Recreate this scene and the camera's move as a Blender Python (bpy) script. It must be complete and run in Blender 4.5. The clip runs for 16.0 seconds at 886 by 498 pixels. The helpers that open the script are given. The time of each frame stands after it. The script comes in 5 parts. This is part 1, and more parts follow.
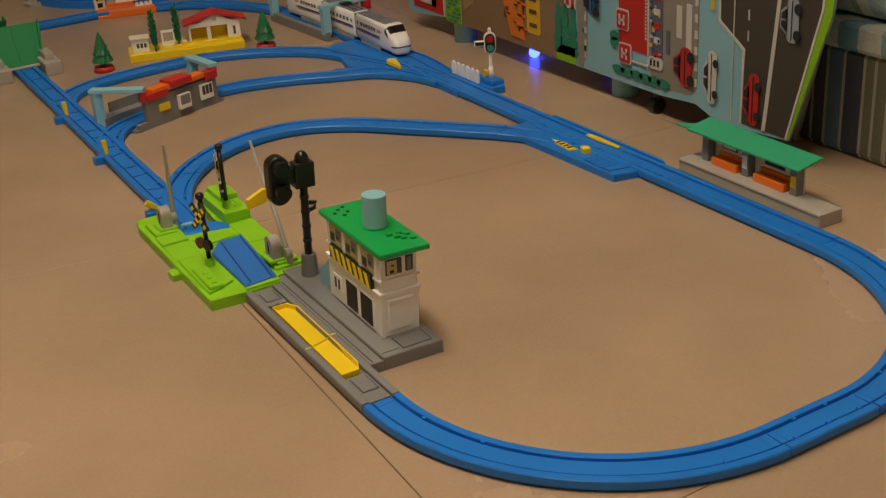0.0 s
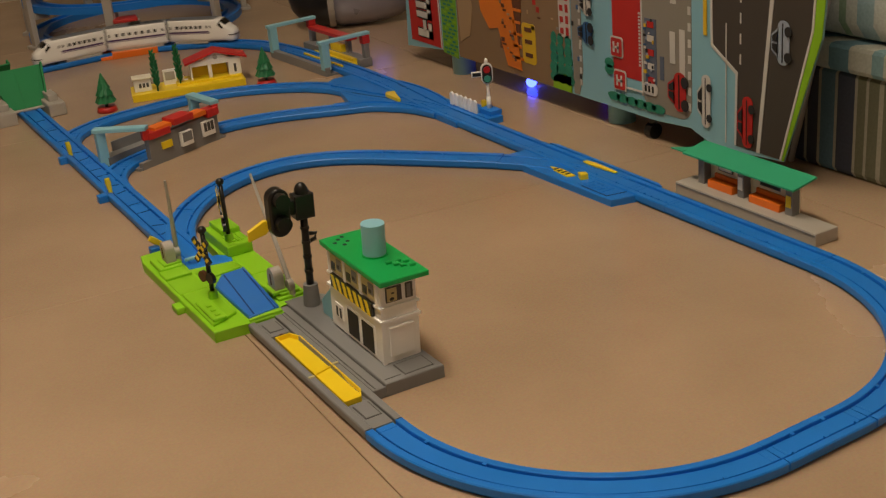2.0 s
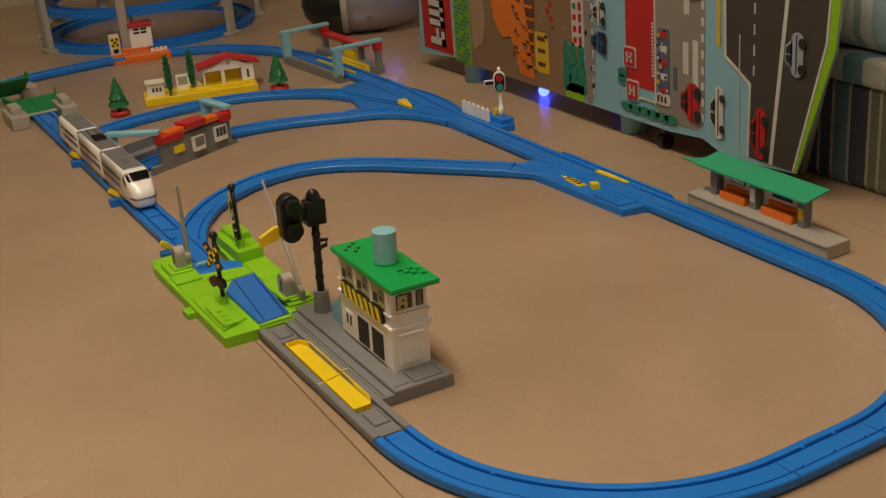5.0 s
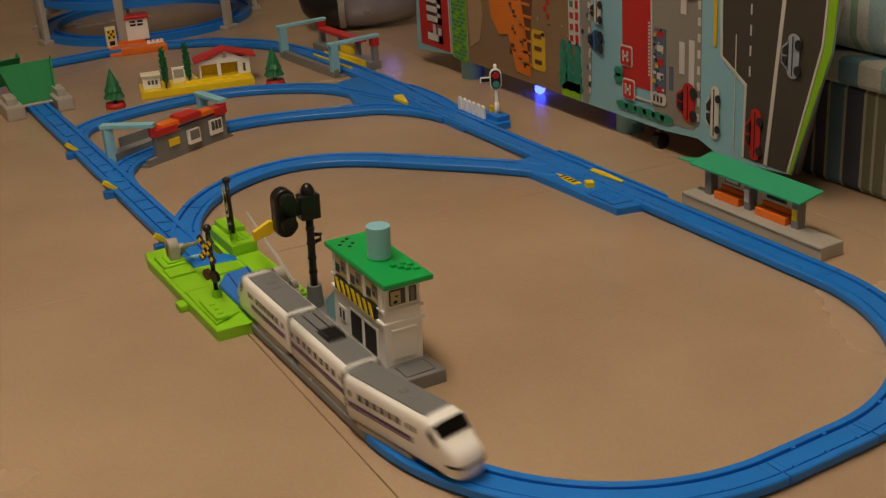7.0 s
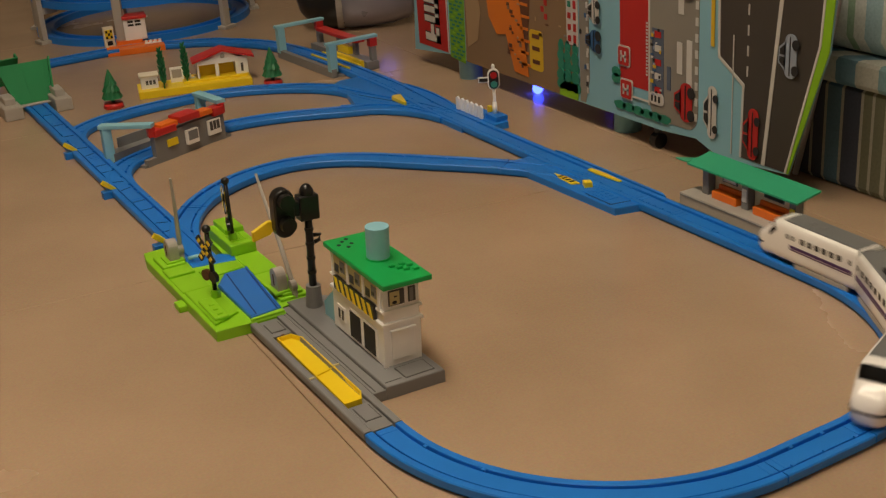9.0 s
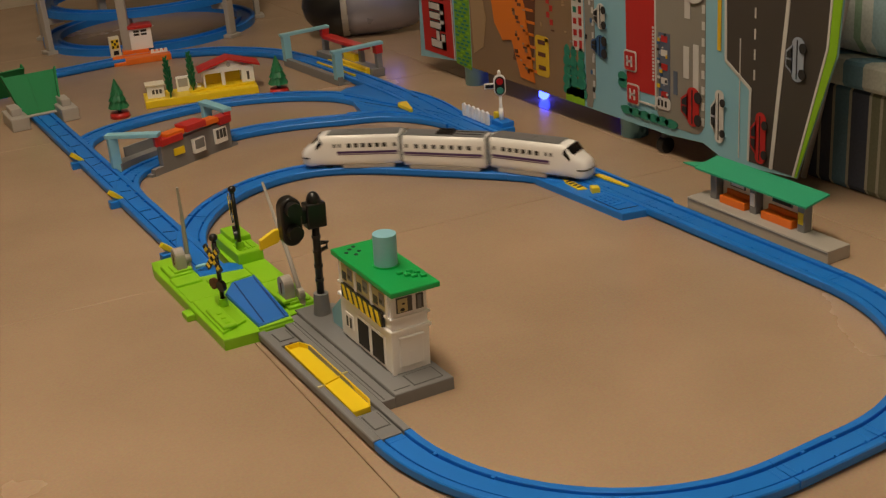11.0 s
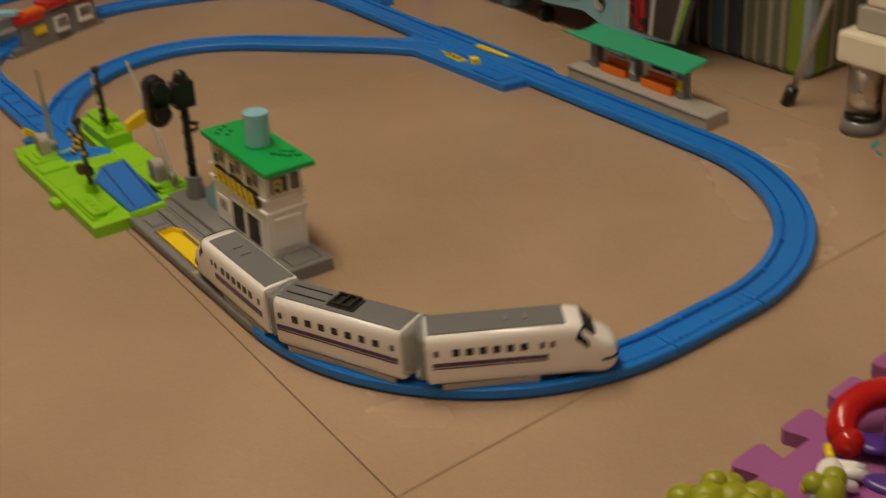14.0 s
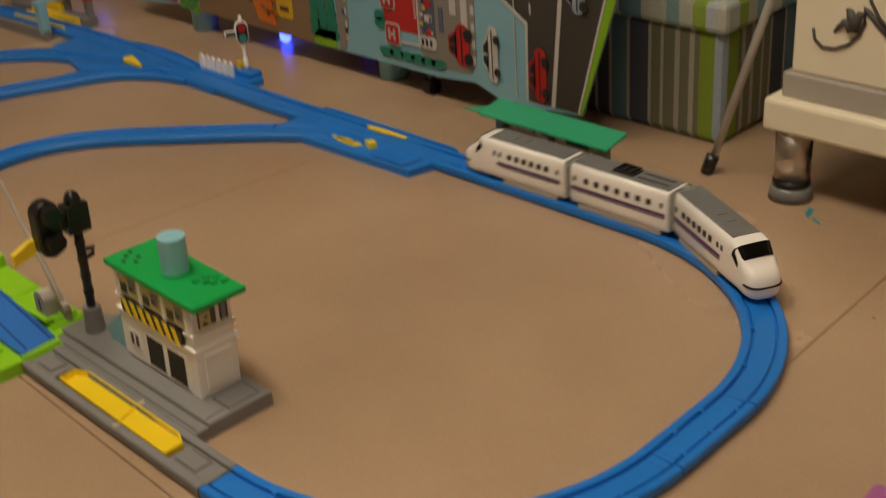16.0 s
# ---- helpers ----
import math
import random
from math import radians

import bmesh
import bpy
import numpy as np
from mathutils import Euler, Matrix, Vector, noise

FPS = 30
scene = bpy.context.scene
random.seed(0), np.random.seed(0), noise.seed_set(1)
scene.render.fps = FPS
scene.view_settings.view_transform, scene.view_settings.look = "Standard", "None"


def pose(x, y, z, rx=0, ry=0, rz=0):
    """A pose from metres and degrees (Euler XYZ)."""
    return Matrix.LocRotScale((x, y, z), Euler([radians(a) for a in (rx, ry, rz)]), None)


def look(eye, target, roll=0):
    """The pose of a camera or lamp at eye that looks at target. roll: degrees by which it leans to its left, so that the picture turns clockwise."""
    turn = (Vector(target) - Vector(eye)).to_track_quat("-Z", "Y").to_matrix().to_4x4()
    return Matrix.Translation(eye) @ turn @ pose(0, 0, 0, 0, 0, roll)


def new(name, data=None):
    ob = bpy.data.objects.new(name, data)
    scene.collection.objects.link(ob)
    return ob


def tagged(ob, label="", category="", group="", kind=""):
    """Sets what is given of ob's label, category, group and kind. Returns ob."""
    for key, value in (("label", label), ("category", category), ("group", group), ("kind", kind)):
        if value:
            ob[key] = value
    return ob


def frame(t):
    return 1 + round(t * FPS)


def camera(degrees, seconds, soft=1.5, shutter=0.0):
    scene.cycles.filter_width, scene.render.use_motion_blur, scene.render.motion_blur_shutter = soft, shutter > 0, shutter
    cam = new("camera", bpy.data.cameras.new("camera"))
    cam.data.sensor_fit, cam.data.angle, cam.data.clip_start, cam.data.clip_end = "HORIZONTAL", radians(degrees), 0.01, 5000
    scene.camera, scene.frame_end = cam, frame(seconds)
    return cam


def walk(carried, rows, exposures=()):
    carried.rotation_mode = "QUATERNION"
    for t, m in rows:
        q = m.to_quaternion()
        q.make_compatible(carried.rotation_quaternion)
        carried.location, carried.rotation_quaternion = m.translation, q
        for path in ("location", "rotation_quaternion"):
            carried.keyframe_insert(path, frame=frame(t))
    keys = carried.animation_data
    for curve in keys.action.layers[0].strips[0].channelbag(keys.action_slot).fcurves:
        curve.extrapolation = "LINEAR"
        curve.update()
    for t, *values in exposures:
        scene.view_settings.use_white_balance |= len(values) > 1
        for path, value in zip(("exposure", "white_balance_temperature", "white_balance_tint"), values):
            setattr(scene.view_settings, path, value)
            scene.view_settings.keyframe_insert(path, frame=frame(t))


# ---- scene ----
cam = camera(40.1, 16.0, soft=1.3, shutter=0.5)
PATH = [
    (0, (-0.347, -0.757, 0.52), (0.527, 0.836, -0.315), -4.0),
    (0.5, (-0.346, -0.756, 0.52), (0.521, 0.846, -0.306), -4.4),
    (1, (-0.345, -0.76, 0.52), (0.517, 0.853, -0.29), -5.0),
    (1.5, (-0.347, -0.771, 0.52), (0.533, 0.845, -0.264), -5.1),
    (2, (-0.348, -0.774, 0.519), (0.53, 0.843, -0.264), -5.5),
    (2.5, (-0.349, -0.776, 0.52), (0.527, 0.849, -0.249), -4.6),
    (3, (-0.35, -0.775, 0.519), (0.52, 0.85, -0.258), -4.7),
    (3.5, (-0.349, -0.775, 0.52), (0.518, 0.852, -0.256), -4.9),
    (4, (-0.349, -0.774, 0.52), (0.519, 0.855, -0.251), -5.0),
    (6.5, (-0.349, -0.772, 0.519), (0.524, 0.853, -0.252), -4.5),
    (7, (-0.349, -0.773, 0.519), (0.526, 0.849, -0.257), -4.1),
    (7.5, (-0.348, -0.774, 0.518), (0.531, 0.845, -0.261), -4.3),
    (8, (-0.35, -0.773, 0.521), (0.529, 0.845, -0.259), -4.3),
    (8.5, (-0.35, -0.773, 0.52), (0.529, 0.847, -0.258), -4.2),
    (9, (-0.351, -0.774, 0.521), (0.528, 0.846, -0.257), -4.1),
    (11.5, (-0.35, -0.771, 0.52), (0.521, 0.86, -0.243), -4.8),
    (12, (-0.351, -0.772, 0.52), (0.522, 0.86, -0.24), -4.7),
    (12.5, (-0.35, -0.771, 0.52), (0.524, 0.858, -0.243), -4.0),
    (13, (-0.351, -0.771, 0.517), (0.522, 0.85, -0.266), -3.0),
    (13.5, (-0.346, -0.772, 0.517), (0.533, 0.829, -0.299), -5.2),
    (14, (-0.328, -0.760, 0.511), (0.631, 0.706, -0.453), -4.4),
    (14.5, (-0.312, -0.713, 0.508), (0.776, 0.616, -0.519), -4.9),
    (15, (-0.325, -0.670, 0.518), (0.888, 0.538, -0.516), -2.3),
    (15.5, (-0.335, -0.629, 0.524), (0.853, 0.605, -0.509), -2.0),
    (16, (-0.338, -0.603, 0.525), (0.878, 0.687, -0.402), -4.3),
]
walk(cam, [(t, look(eye, target, roll)) for t, eye, target, roll in PATH],
     exposures=((0, 0.0), (6.6, 0.0), (7.2, -0.17), (7.9, -0.17), (8.6, -0.03), (13.6, 0.0), (14.3, -0.28), (15.4, -0.28), (16, -0.10)))

# ---- light ----
world = bpy.data.worlds.new("world")
scene.world = world
world.use_nodes = True
world.node_tree.nodes["Background"].inputs[0].default_value = (1.0, 0.85, 0.68, 1)
world.node_tree.nodes["Background"].inputs[1].default_value = 0.115


# Assumed lamp, never in view; length and low hang chosen for the light's spread.
LAMP = pose(-0.20, 0.04, 1.70, 0, 0, -14)
tube_light = bpy.data.lights.new("ceiling_lamp", "AREA")
tube_light.shape, tube_light.size, tube_light.size_y = "RECTANGLE", 0.16, 1.60
tube_light.energy, tube_light.color = 16.0, (1.0, 0.828, 0.615)
new("ceiling_lamp", tube_light).matrix_world = LAMP
scene.view_settings.exposure = 0.0


# ---- materials ----
def nodes_of(m):
    m.use_nodes = True
    return m.node_tree.nodes, m.node_tree.links


def plastic(name, colour, rough=0.38, wear=0.10, bump=0.05, scale=60.0, metal=0.0, emit=0.0):
    """Moulded plastic, painted or plain, with faint mottling, dust and a fine relief."""
    m = bpy.data.materials.new(name)
    n, l = nodes_of(m)
    b = n["Principled BSDF"]
    geo = n.new("ShaderNodeTexCoord")
    big = n.new("ShaderNodeTexNoise")
    big.inputs["Scale"].default_value = scale * 0.25
    big.inputs["Detail"].default_value = 5
    fine = n.new("ShaderNodeTexNoise")
    fine.inputs["Scale"].default_value = scale * 14
    fine.inputs["Detail"].default_value = 3
    mix = n.new("ShaderNodeMix")
    mix.data_type = "RGBA"
    mix.inputs[6].default_value = (*[c * (1 - wear) for c in colour], 1)
    mix.inputs[7].default_value = (*[min(1, c * (1 + wear) + wear * 0.02) for c in colour], 1)
    l.new(geo.outputs["Object"], big.inputs["Vector"])
    l.new(geo.outputs["Object"], fine.inputs["Vector"])
    l.new(big.outputs[0], mix.inputs[0])
    l.new(mix.outputs[2], b.inputs["Base Color"])
    rr = n.new("ShaderNodeMapRange")
    rr.inputs["To Min"].default_value = max(0.03, rough - 0.10)
    rr.inputs["To Max"].default_value = min(1, rough + 0.12)
    l.new(big.outputs[0], rr.inputs["Value"])
    l.new(rr.outputs[0], b.inputs["Roughness"])
    bp = n.new("ShaderNodeBump")
    bp.inputs["Strength"].default_value = bump
    bp.inputs["Distance"].default_value = 0.0004
    l.new(fine.outputs[0], bp.inputs["Height"])
    l.new(bp.outputs[0], b.inputs["Normal"])
    b.inputs["Metallic"].default_value = metal
    if emit:
        b.inputs["Emission Color"].default_value = (*colour, 1)
        b.inputs["Emission Strength"].default_value = emit
    return m


def floor_material():
    m = bpy.data.materials.new("polished_tile")
    n, l = nodes_of(m)
    b = n["Principled BSDF"]
    tc = n.new("ShaderNodeNewGeometry")
    cloud = n.new("ShaderNodeTexNoise")
    cloud.inputs["Scale"].default_value, cloud.inputs["Detail"].default_value = 3.0, 6
    speck = n.new("ShaderNodeTexNoise")
    speck.inputs["Scale"].default_value, speck.inputs["Detail"].default_value = 420, 4
    dirt = n.new("ShaderNodeTexVoronoi")
    dirt.inputs["Scale"].default_value = 9
    for t in (cloud, speck, dirt):
        l.new(tc.outputs["Position"], t.inputs["Vector"])
    ramp = n.new("ShaderNodeValToRGB")
    ramp.color_ramp.elements[0].position, ramp.color_ramp.elements[1].position = 0.3, 0.72
    ramp.color_ramp.elements[0].color = (0.352, 0.246, 0.160, 1)
    ramp.color_ramp.elements[1].color = (0.482, 0.340, 0.226, 1)
    l.new(cloud.outputs[0], ramp.inputs[0])
    grain = n.new("ShaderNodeMix")
    grain.data_type, grain.blend_type = "RGBA", "MULTIPLY"
    grain.inputs[0].default_value = 0.30
    l.new(ramp.outputs[0], grain.inputs[6])
    l.new(speck.outputs[1], grain.inputs[7])
    bright = n.new("ShaderNodeMix")
    bright.data_type, bright.blend_type = "RGBA", "MULTIPLY"
    bright.inputs[0].default_value = 1.0
    bright.inputs[7].default_value = (1.15, 1.15, 1.15, 1)
    l.new(grain.outputs[2], bright.inputs[6])
    spot = n.new("ShaderNodeMapRange")
    spot.inputs["From Min"].default_value, spot.inputs["From Max"].default_value = 0.012, 0.02
    l.new(dirt.outputs["Distance"], spot.inputs["Value"])
    dark = n.new("ShaderNodeMix")
    dark.data_type = "RGBA"
    dark.inputs[6].default_value = (0.22, 0.15, 0.10, 1)
    l.new(spot.outputs[0], dark.inputs[0])
    l.new(bright.outputs[2], dark.inputs[7])
    l.new(dark.outputs[2], b.inputs["Base Color"])
    rr = n.new("ShaderNodeMapRange")
    rr.inputs["To Min"].default_value, rr.inputs["To Max"].default_value = 0.15, 0.34
    l.new(cloud.outputs[0], rr.inputs["Value"])
    l.new(rr.outputs[0], b.inputs["Roughness"])
    bp = n.new("ShaderNodeBump")
    bp.inputs["Strength"].default_value, bp.inputs["Distance"].default_value = 0.06, 0.0005
    l.new(speck.outputs[0], bp.inputs["Height"])
    l.new(bp.outputs[0], b.inputs["Normal"])
    return m


def striped_cloth(name, colours, period, start=0.756, scale=300):
    """Woven cloth with upright printed stripes that run on round the corners."""
    m = bpy.data.materials.new(name)
    n, l = nodes_of(m)
    b = n["Principled BSDF"]
    geo = n.new("ShaderNodeNewGeometry")
    sep = n.new("ShaderNodeSeparateXYZ")
    l.new(geo.outputs["Position"], sep.inputs[0])
    div = n.new("ShaderNodeMath")
    div.operation = "DIVIDE"
    div.inputs[1].default_value = period
    both = n.new("ShaderNodeMath")
    both.operation = "ADD"
    l.new(sep.outputs[0], both.inputs[0])
    l.new(sep.outputs[1], both.inputs[1])
    shift = n.new("ShaderNodeMath")
    shift.operation = "SUBTRACT"
    shift.inputs[1].default_value = start
    l.new(both.outputs[0], shift.inputs[0])
    l.new(shift.outputs[0], div.inputs[0])
    fr = n.new("ShaderNodeMath")
    fr.operation = "FRACT"
    l.new(div.outputs[0], fr.inputs[0])
    ramp = n.new("ShaderNodeValToRGB")
    ramp.color_ramp.interpolation = "CONSTANT"
    while len(ramp.color_ramp.elements) < len(colours):
        ramp.color_ramp.elements.new(0.99)
    for e, (p, c) in zip(ramp.color_ramp.elements, colours):
        e.position, e.color = p, (*c, 1)
    l.new(fr.outputs[0], ramp.inputs[0])
    weave = n.new("ShaderNodeTexNoise")
    weave.inputs["Scale"].default_value = scale
    l.new(geo.outputs["Position"], weave.inputs["Vector"])
    mul = n.new("ShaderNodeMix")
    mul.data_type, mul.blend_type = "RGBA", "MULTIPLY"
    mul.inputs[0].default_value = 0.35
    l.new(ramp.outputs[0], mul.inputs[6])
    l.new(weave.outputs[0], mul.inputs[7])
    l.new(mul.outputs[2], b.inputs["Base Color"])
    b.inputs["Roughness"].default_value = 0.85
    bp = n.new("ShaderNodeBump")
    bp.inputs["Strength"].default_value, bp.inputs["Distance"].default_value = 0.3, 0.001
    l.new(weave.outputs[0], bp.inputs["Height"])
    l.new(bp.outputs[0], b.inputs["Normal"])
    return m


def clear_material(name, colour):
    m = bpy.data.materials.new(name)
    n, l = nodes_of(m)
    b = n["Principled BSDF"]
    b.inputs["Base Color"].default_value = (*colour, 1)
    b.inputs["Roughness"].default_value = 0.18
    b.inputs["Transmission Weight"].default_value = 0.75
    b.inputs["IOR"].default_value = 1.4
    return m


FLOOR = floor_material()
GROUT = plastic("grout", (0.30, 0.215, 0.14), 0.8)
BLUE = plastic("blue_plastic", (0.008, 0.185, 0.68), 0.40, 0.10)
# darker copy of the blue: shade of grooves and slots put into colour
BLUE_SHADE = plastic("blue_groove_shade", (0.003, 0.035, 0.20), 0.6)
BLUE_PALE = plastic("pale_blue_plastic", (0.025, 0.17, 0.60), 0.4)
SKY = plastic("light_blue_plastic", (0.25, 0.53, 0.64), 0.42)
GREY = plastic("grey_plastic", (0.205, 0.205, 0.21), 0.5)
GREY_LIGHT = plastic("light_grey_plastic", (0.40, 0.37, 0.33), 0.5)
GREY_DARK = plastic("dark_grey_plastic", (0.07, 0.068, 0.065), 0.5)
LIME = plastic("lime_plastic", (0.26, 0.60, 0.012), 0.4)
YELLOW = plastic("yellow_plastic", (0.86, 0.63, 0.012), 0.36)
WHITE = plastic("white_plastic", (0.90, 0.89, 0.87), 0.34)
TRAIN_WHITE = plastic("train_white", (0.90, 0.89, 0.87), 0.20, 0.04, 0.01)
TRAIN_GREY = plastic("train_roof_grey", (0.16, 0.165, 0.17), 0.42)
PURPLE = plastic("purple_stripe", (0.08, 0.035, 0.13), 0.35)
GREEN = plastic("green_plastic", (0.004, 0.36, 0.075), 0.36)
GREEN_DEEP = plastic("deep_green_plastic", (0.004, 0.21, 0.062), 0.72)
GREEN_SEA = plastic("sea_green_plastic", (0.03, 0.36, 0.19), 0.42)
GREEN_TREE = plastic("tree_green", (0.010, 0.16, 0.055), 0.45)
RED = plastic("red_plastic", (0.52, 0.022, 0.018), 0.4)
ORANGE = plastic("orange_plastic", (0.80, 0.17, 0.012), 0.42)
BLACK = plastic("black_plastic", (0.008, 0.008, 0.008), 0.32)
SCREEN = plastic("dark_screen", (0.004, 0.004, 0.004), 0.14, 0.05, 0.0)
SCREEN.node_tree.nodes["Principled BSDF"].inputs["Specular IOR Level"].default_value = 0.28
BLACK_MATT = plastic("black_matt", (0.012, 0.011, 0.010), 0.6)
CREAM_PRINT = plastic("cream_print", (0.58, 0.50, 0.24), 0.45)
CREAM = plastic("cream_paint", (0.80, 0.74, 0.58), 0.4)
BROWN_SIGN = plastic("brown_disc", (0.10, 0.035, 0.012), 0.45)
CHROME = plastic("brushed_metal", (0.62, 0.60, 0.57), 0.25, metal=1.0)
ALUMINIUM = plastic("dull_aluminium", (0.66, 0.66, 0.66), 0.42, metal=0.55)
FROST = clear_material("frosted_plastic", (0.75, 0.78, 0.78))
WALL = plastic("wall_paint", (0.50, 0.43, 0.33), 0.8, 0.05, 0.3, 8)
CEILING = plastic("ceiling_paint", (0.70, 0.66, 0.60), 0.85, 0.04, 0.2, 8)
LED_BLUE = plastic("blue_led", (0.03, 0.05, 1.0), 0.4, emit=13)
GLOW_SOFT = plastic("soft_blue_glow", (0.12, 0.14, 1.0), 0.4, emit=6)
# glow of the added bulbs that make the purple haze
HAZE_VIOLET = plastic("violet_haze", (0.10, 0.03, 0.9), 0.4, emit=14)
LED_RED = plastic("red_lens", (0.45, 0.01, 0.01), 0.3)
LED_GREEN = plastic("green_lens", (0.05, 0.28, 0.22), 0.3)
LAMP_GLASS = plastic("lamp_diffuser", (1.0, 0.85, 0.65), 0.5, emit=13)


# ---- mesh helpers ----
def finish(bm, smooth=False):
    bmesh.ops.recalc_face_normals(bm, faces=bm.faces)
    for f in bm.faces:
        f.smooth = smooth
    return bm


def mesh_of(name, bm, material):
    me = bpy.data.meshes.new(name)
    bm.to_mesh(me)
    bm.free()
    for m in material if isinstance(material, (list, tuple)) else (material,):
        me.materials.append(m)
    return me


def part(name, bm, material, parent=None, label=""):
    ob = new(name, mesh_of(name, bm, material))
    if parent is not None:
        ob.parent = parent
    return tagged(ob, label) if label else ob


def thing(name, label, category, m=None, group="", kind=""):
    ob = new(name)
    ob.empty_display_size = 0.02
    if m is not None:
        ob.matrix_world = m
    return tagged(ob, label, category, group, kind)


def box(x0, x1, y0, y1, z0, z1, bevel=0.0, bm=None):
    bm = bm or bmesh.new()
    c = ((x0 + x1) / 2, (y0 + y1) / 2, (z0 + z1) / 2)
    made = bmesh.ops.create_cube(bm, size=1, matrix=Matrix.Translation(c) @ Matrix.Diagonal((abs(x1 - x0), abs(y1 - y0), abs(z1 - z0), 1)))
    if bevel:
        edges = list({e for v in made["verts"] for e in v.link_edges})
        bmesh.ops.bevel(bm, geom=edges, offset=bevel, segments=2, affect="EDGES", profile=0.5)
    return bm


def cyl(x, y, z0, z1, r0, r1=None, seg=20, bm=None, m=None):
    bm = bm or bmesh.new()
    place = Matrix.Translation((x, y, (z0 + z1) / 2))
    bmesh.ops.create_cone(bm, cap_ends=True, segments=seg, radius1=r0, radius2=r0 if r1 is None else r1, depth=z1 - z0, matrix=(m @ place) if m else place)
    return bm


def ball(x, y, z, rx, ry=None, rz=None, bm=None, seg=16, m=None):
    bm = bm or bmesh.new()
    mm = Matrix.Translation((x, y, z)) @ Matrix.Diagonal((rx, ry or rx, rz or rx, 1))
    bmesh.ops.create_uvsphere(bm, u_segments=seg, v_segments=max(6, seg // 2), radius=1, matrix=(m @ mm) if m else mm)
    return bm


def prism(points, depth, place=None, bevel=0.0, bm=None):
    """A flat outline in x and y, raised by depth along z, then placed."""
    bm = bm or bmesh.new()
    low = [bm.verts.new((x, y, 0)) for x, y in points]
    high = [bm.verts.new((x, y, depth)) for x, y in points]
    faces = [bm.faces.new(low[::-1]), bm.faces.new(high)]
    for i in range(len(points)):
        j = (i + 1) % len(points)
        faces.append(bm.faces.new((low[i], low[j], high[j], high[i])))
    if bevel:
        top = [e for e in faces[1].edges]
        res = bmesh.ops.bevel(bm, geom=top, offset=bevel, segments=2, affect="EDGES", profile=0.5)
    if place is not None:
        verts = bm.verts if bm else low + high
        bmesh.ops.transform(bm, matrix=place, verts=list(verts))
    return bm


def tube(points, r, seg=8, bm=None, taper=1.0):
    bm = bm or bmesh.new()
    pts = [Vector(p) for p in points]
    rings = []
    for i, p in enumerate(pts):
        d = (pts[min(i + 1, len(pts) - 1)] - pts[max(i - 1, 0)]).normalized()
        q = d.to_track_quat("Z", "Y").to_matrix()
        rr = r * (1 + (taper - 1) * i / max(1, len(pts) - 1))
        rings.append([bm.verts.new(p + q @ Vector((rr * math.cos(2 * math.pi * k / seg), rr * math.sin(2 * math.pi * k / seg), 0))) for k in range(seg)])
    for a, b in zip(rings, rings[1:]):
        for k in range(seg):
            bm.faces.new((a[k], a[(k + 1) % seg], b[(k + 1) % seg], b[k]))
    bm.faces.new(rings[0][::-1])
    bm.faces.new(rings[-1])
    return bm


def sweep(points, profile, bm=None, closed_profile=True):
    """A cross-section (side, up) carried along a line in the floor plane, with closed ends."""
    bm = bm or bmesh.new()
    rings = []
    for i, p in enumerate(points):
        a, b = points[max(i - 1, 0)], points[min(i + 1, len(points) - 1)]
        dx, dy = b[0] - a[0], b[1] - a[1]
        d = math.hypot(dx, dy)
        nx, ny = dy / d, -dx / d
        z = p[2] if len(p) > 2 else 0.0
        rings.append([bm.verts.new((p[0] + nx * u, p[1] + ny * u, v + z)) for u, v in profile])
    n = len(profile)
    for a, b in zip(rings, rings[1:]):
        for k in range(n):
            bm.faces.new((a[k], a[(k + 1) % n], b[(k + 1) % n], b[k]))
    bm.faces.new(rings[0][::-1])
    bm.faces.new(rings[-1])
    return bm


# ---- the track's plan: nodes of place and heading ----
def bend(n0, n1, k):
    (x0, y0, h0), (x1, y1, h1) = n0, n1
    turn, d = abs(radians((h1 - h0 + 180) % 360 - 180)), math.hypot(x1 - x0, y1 - y0)
    hd = d / 3 if turn < 0.01 else d * (4 / 3 * math.tan(turn / 4)) / (2 * math.sin(turn / 2))
    a, b = radians(h0), radians(h1)
    q = ((x0, y0), (x0 + hd * math.cos(a), y0 + hd * math.sin(a)), (x1 - hd * math.cos(b), y1 - hd * math.sin(b)), (x1, y1))
    out = []
    for i in range(k):
        t, u = i / k, 1 - i / k
        w = (u ** 3, 3 * u * u * t, 3 * u * t * t, t ** 3)
        out.append(tuple(sum(wi * qi[c] for wi, qi in zip(w, q)) for c in (0, 1)))
    return out


def line(nodes, k=24):
    pts = [p for a, b in zip(nodes, nodes[1:]) for p in bend(a, b, k)]
    return pts + [nodes[-1][:2]]


LOOP = [(.003, .45, 270), (.003, 0, 270), (.214, -.219, 0), (.288, -.218, 0), (.492, 0, 90), (.490, .28, 90)]
INNER = [(.490, .28, 90), (.43, .482, 128), (.328, .604, 130), (.2, .68, 180), (.052, .6, 232), (.003, .45, 270)]
OUTER = [(.490, .28, 90), (.49, .74, 90), (.502, .93, 89), (.501, 1.05, 91), (.475, 1.335, 103), (.408, 1.455, 127), (.334, 1.507, 150),
         (0.21, 1.544, 180), (0.12, 1.54, 182), (0.035, 1.53, 190), (-0.012, 1.503, 228), (-0.026, 1.445, 266), (-0.008, 1.36, 288), (0.005, 1.28, 272),
         (.005, 1.2, 270), (.003, .45, 270)]
SECOND = [(.004, .70, 90), (.05, .845, 35), (.103, .872, 25), (.222, .912, 0), (.369, .866, -28), (.434, .832, -45), (.486, .72, -85)]
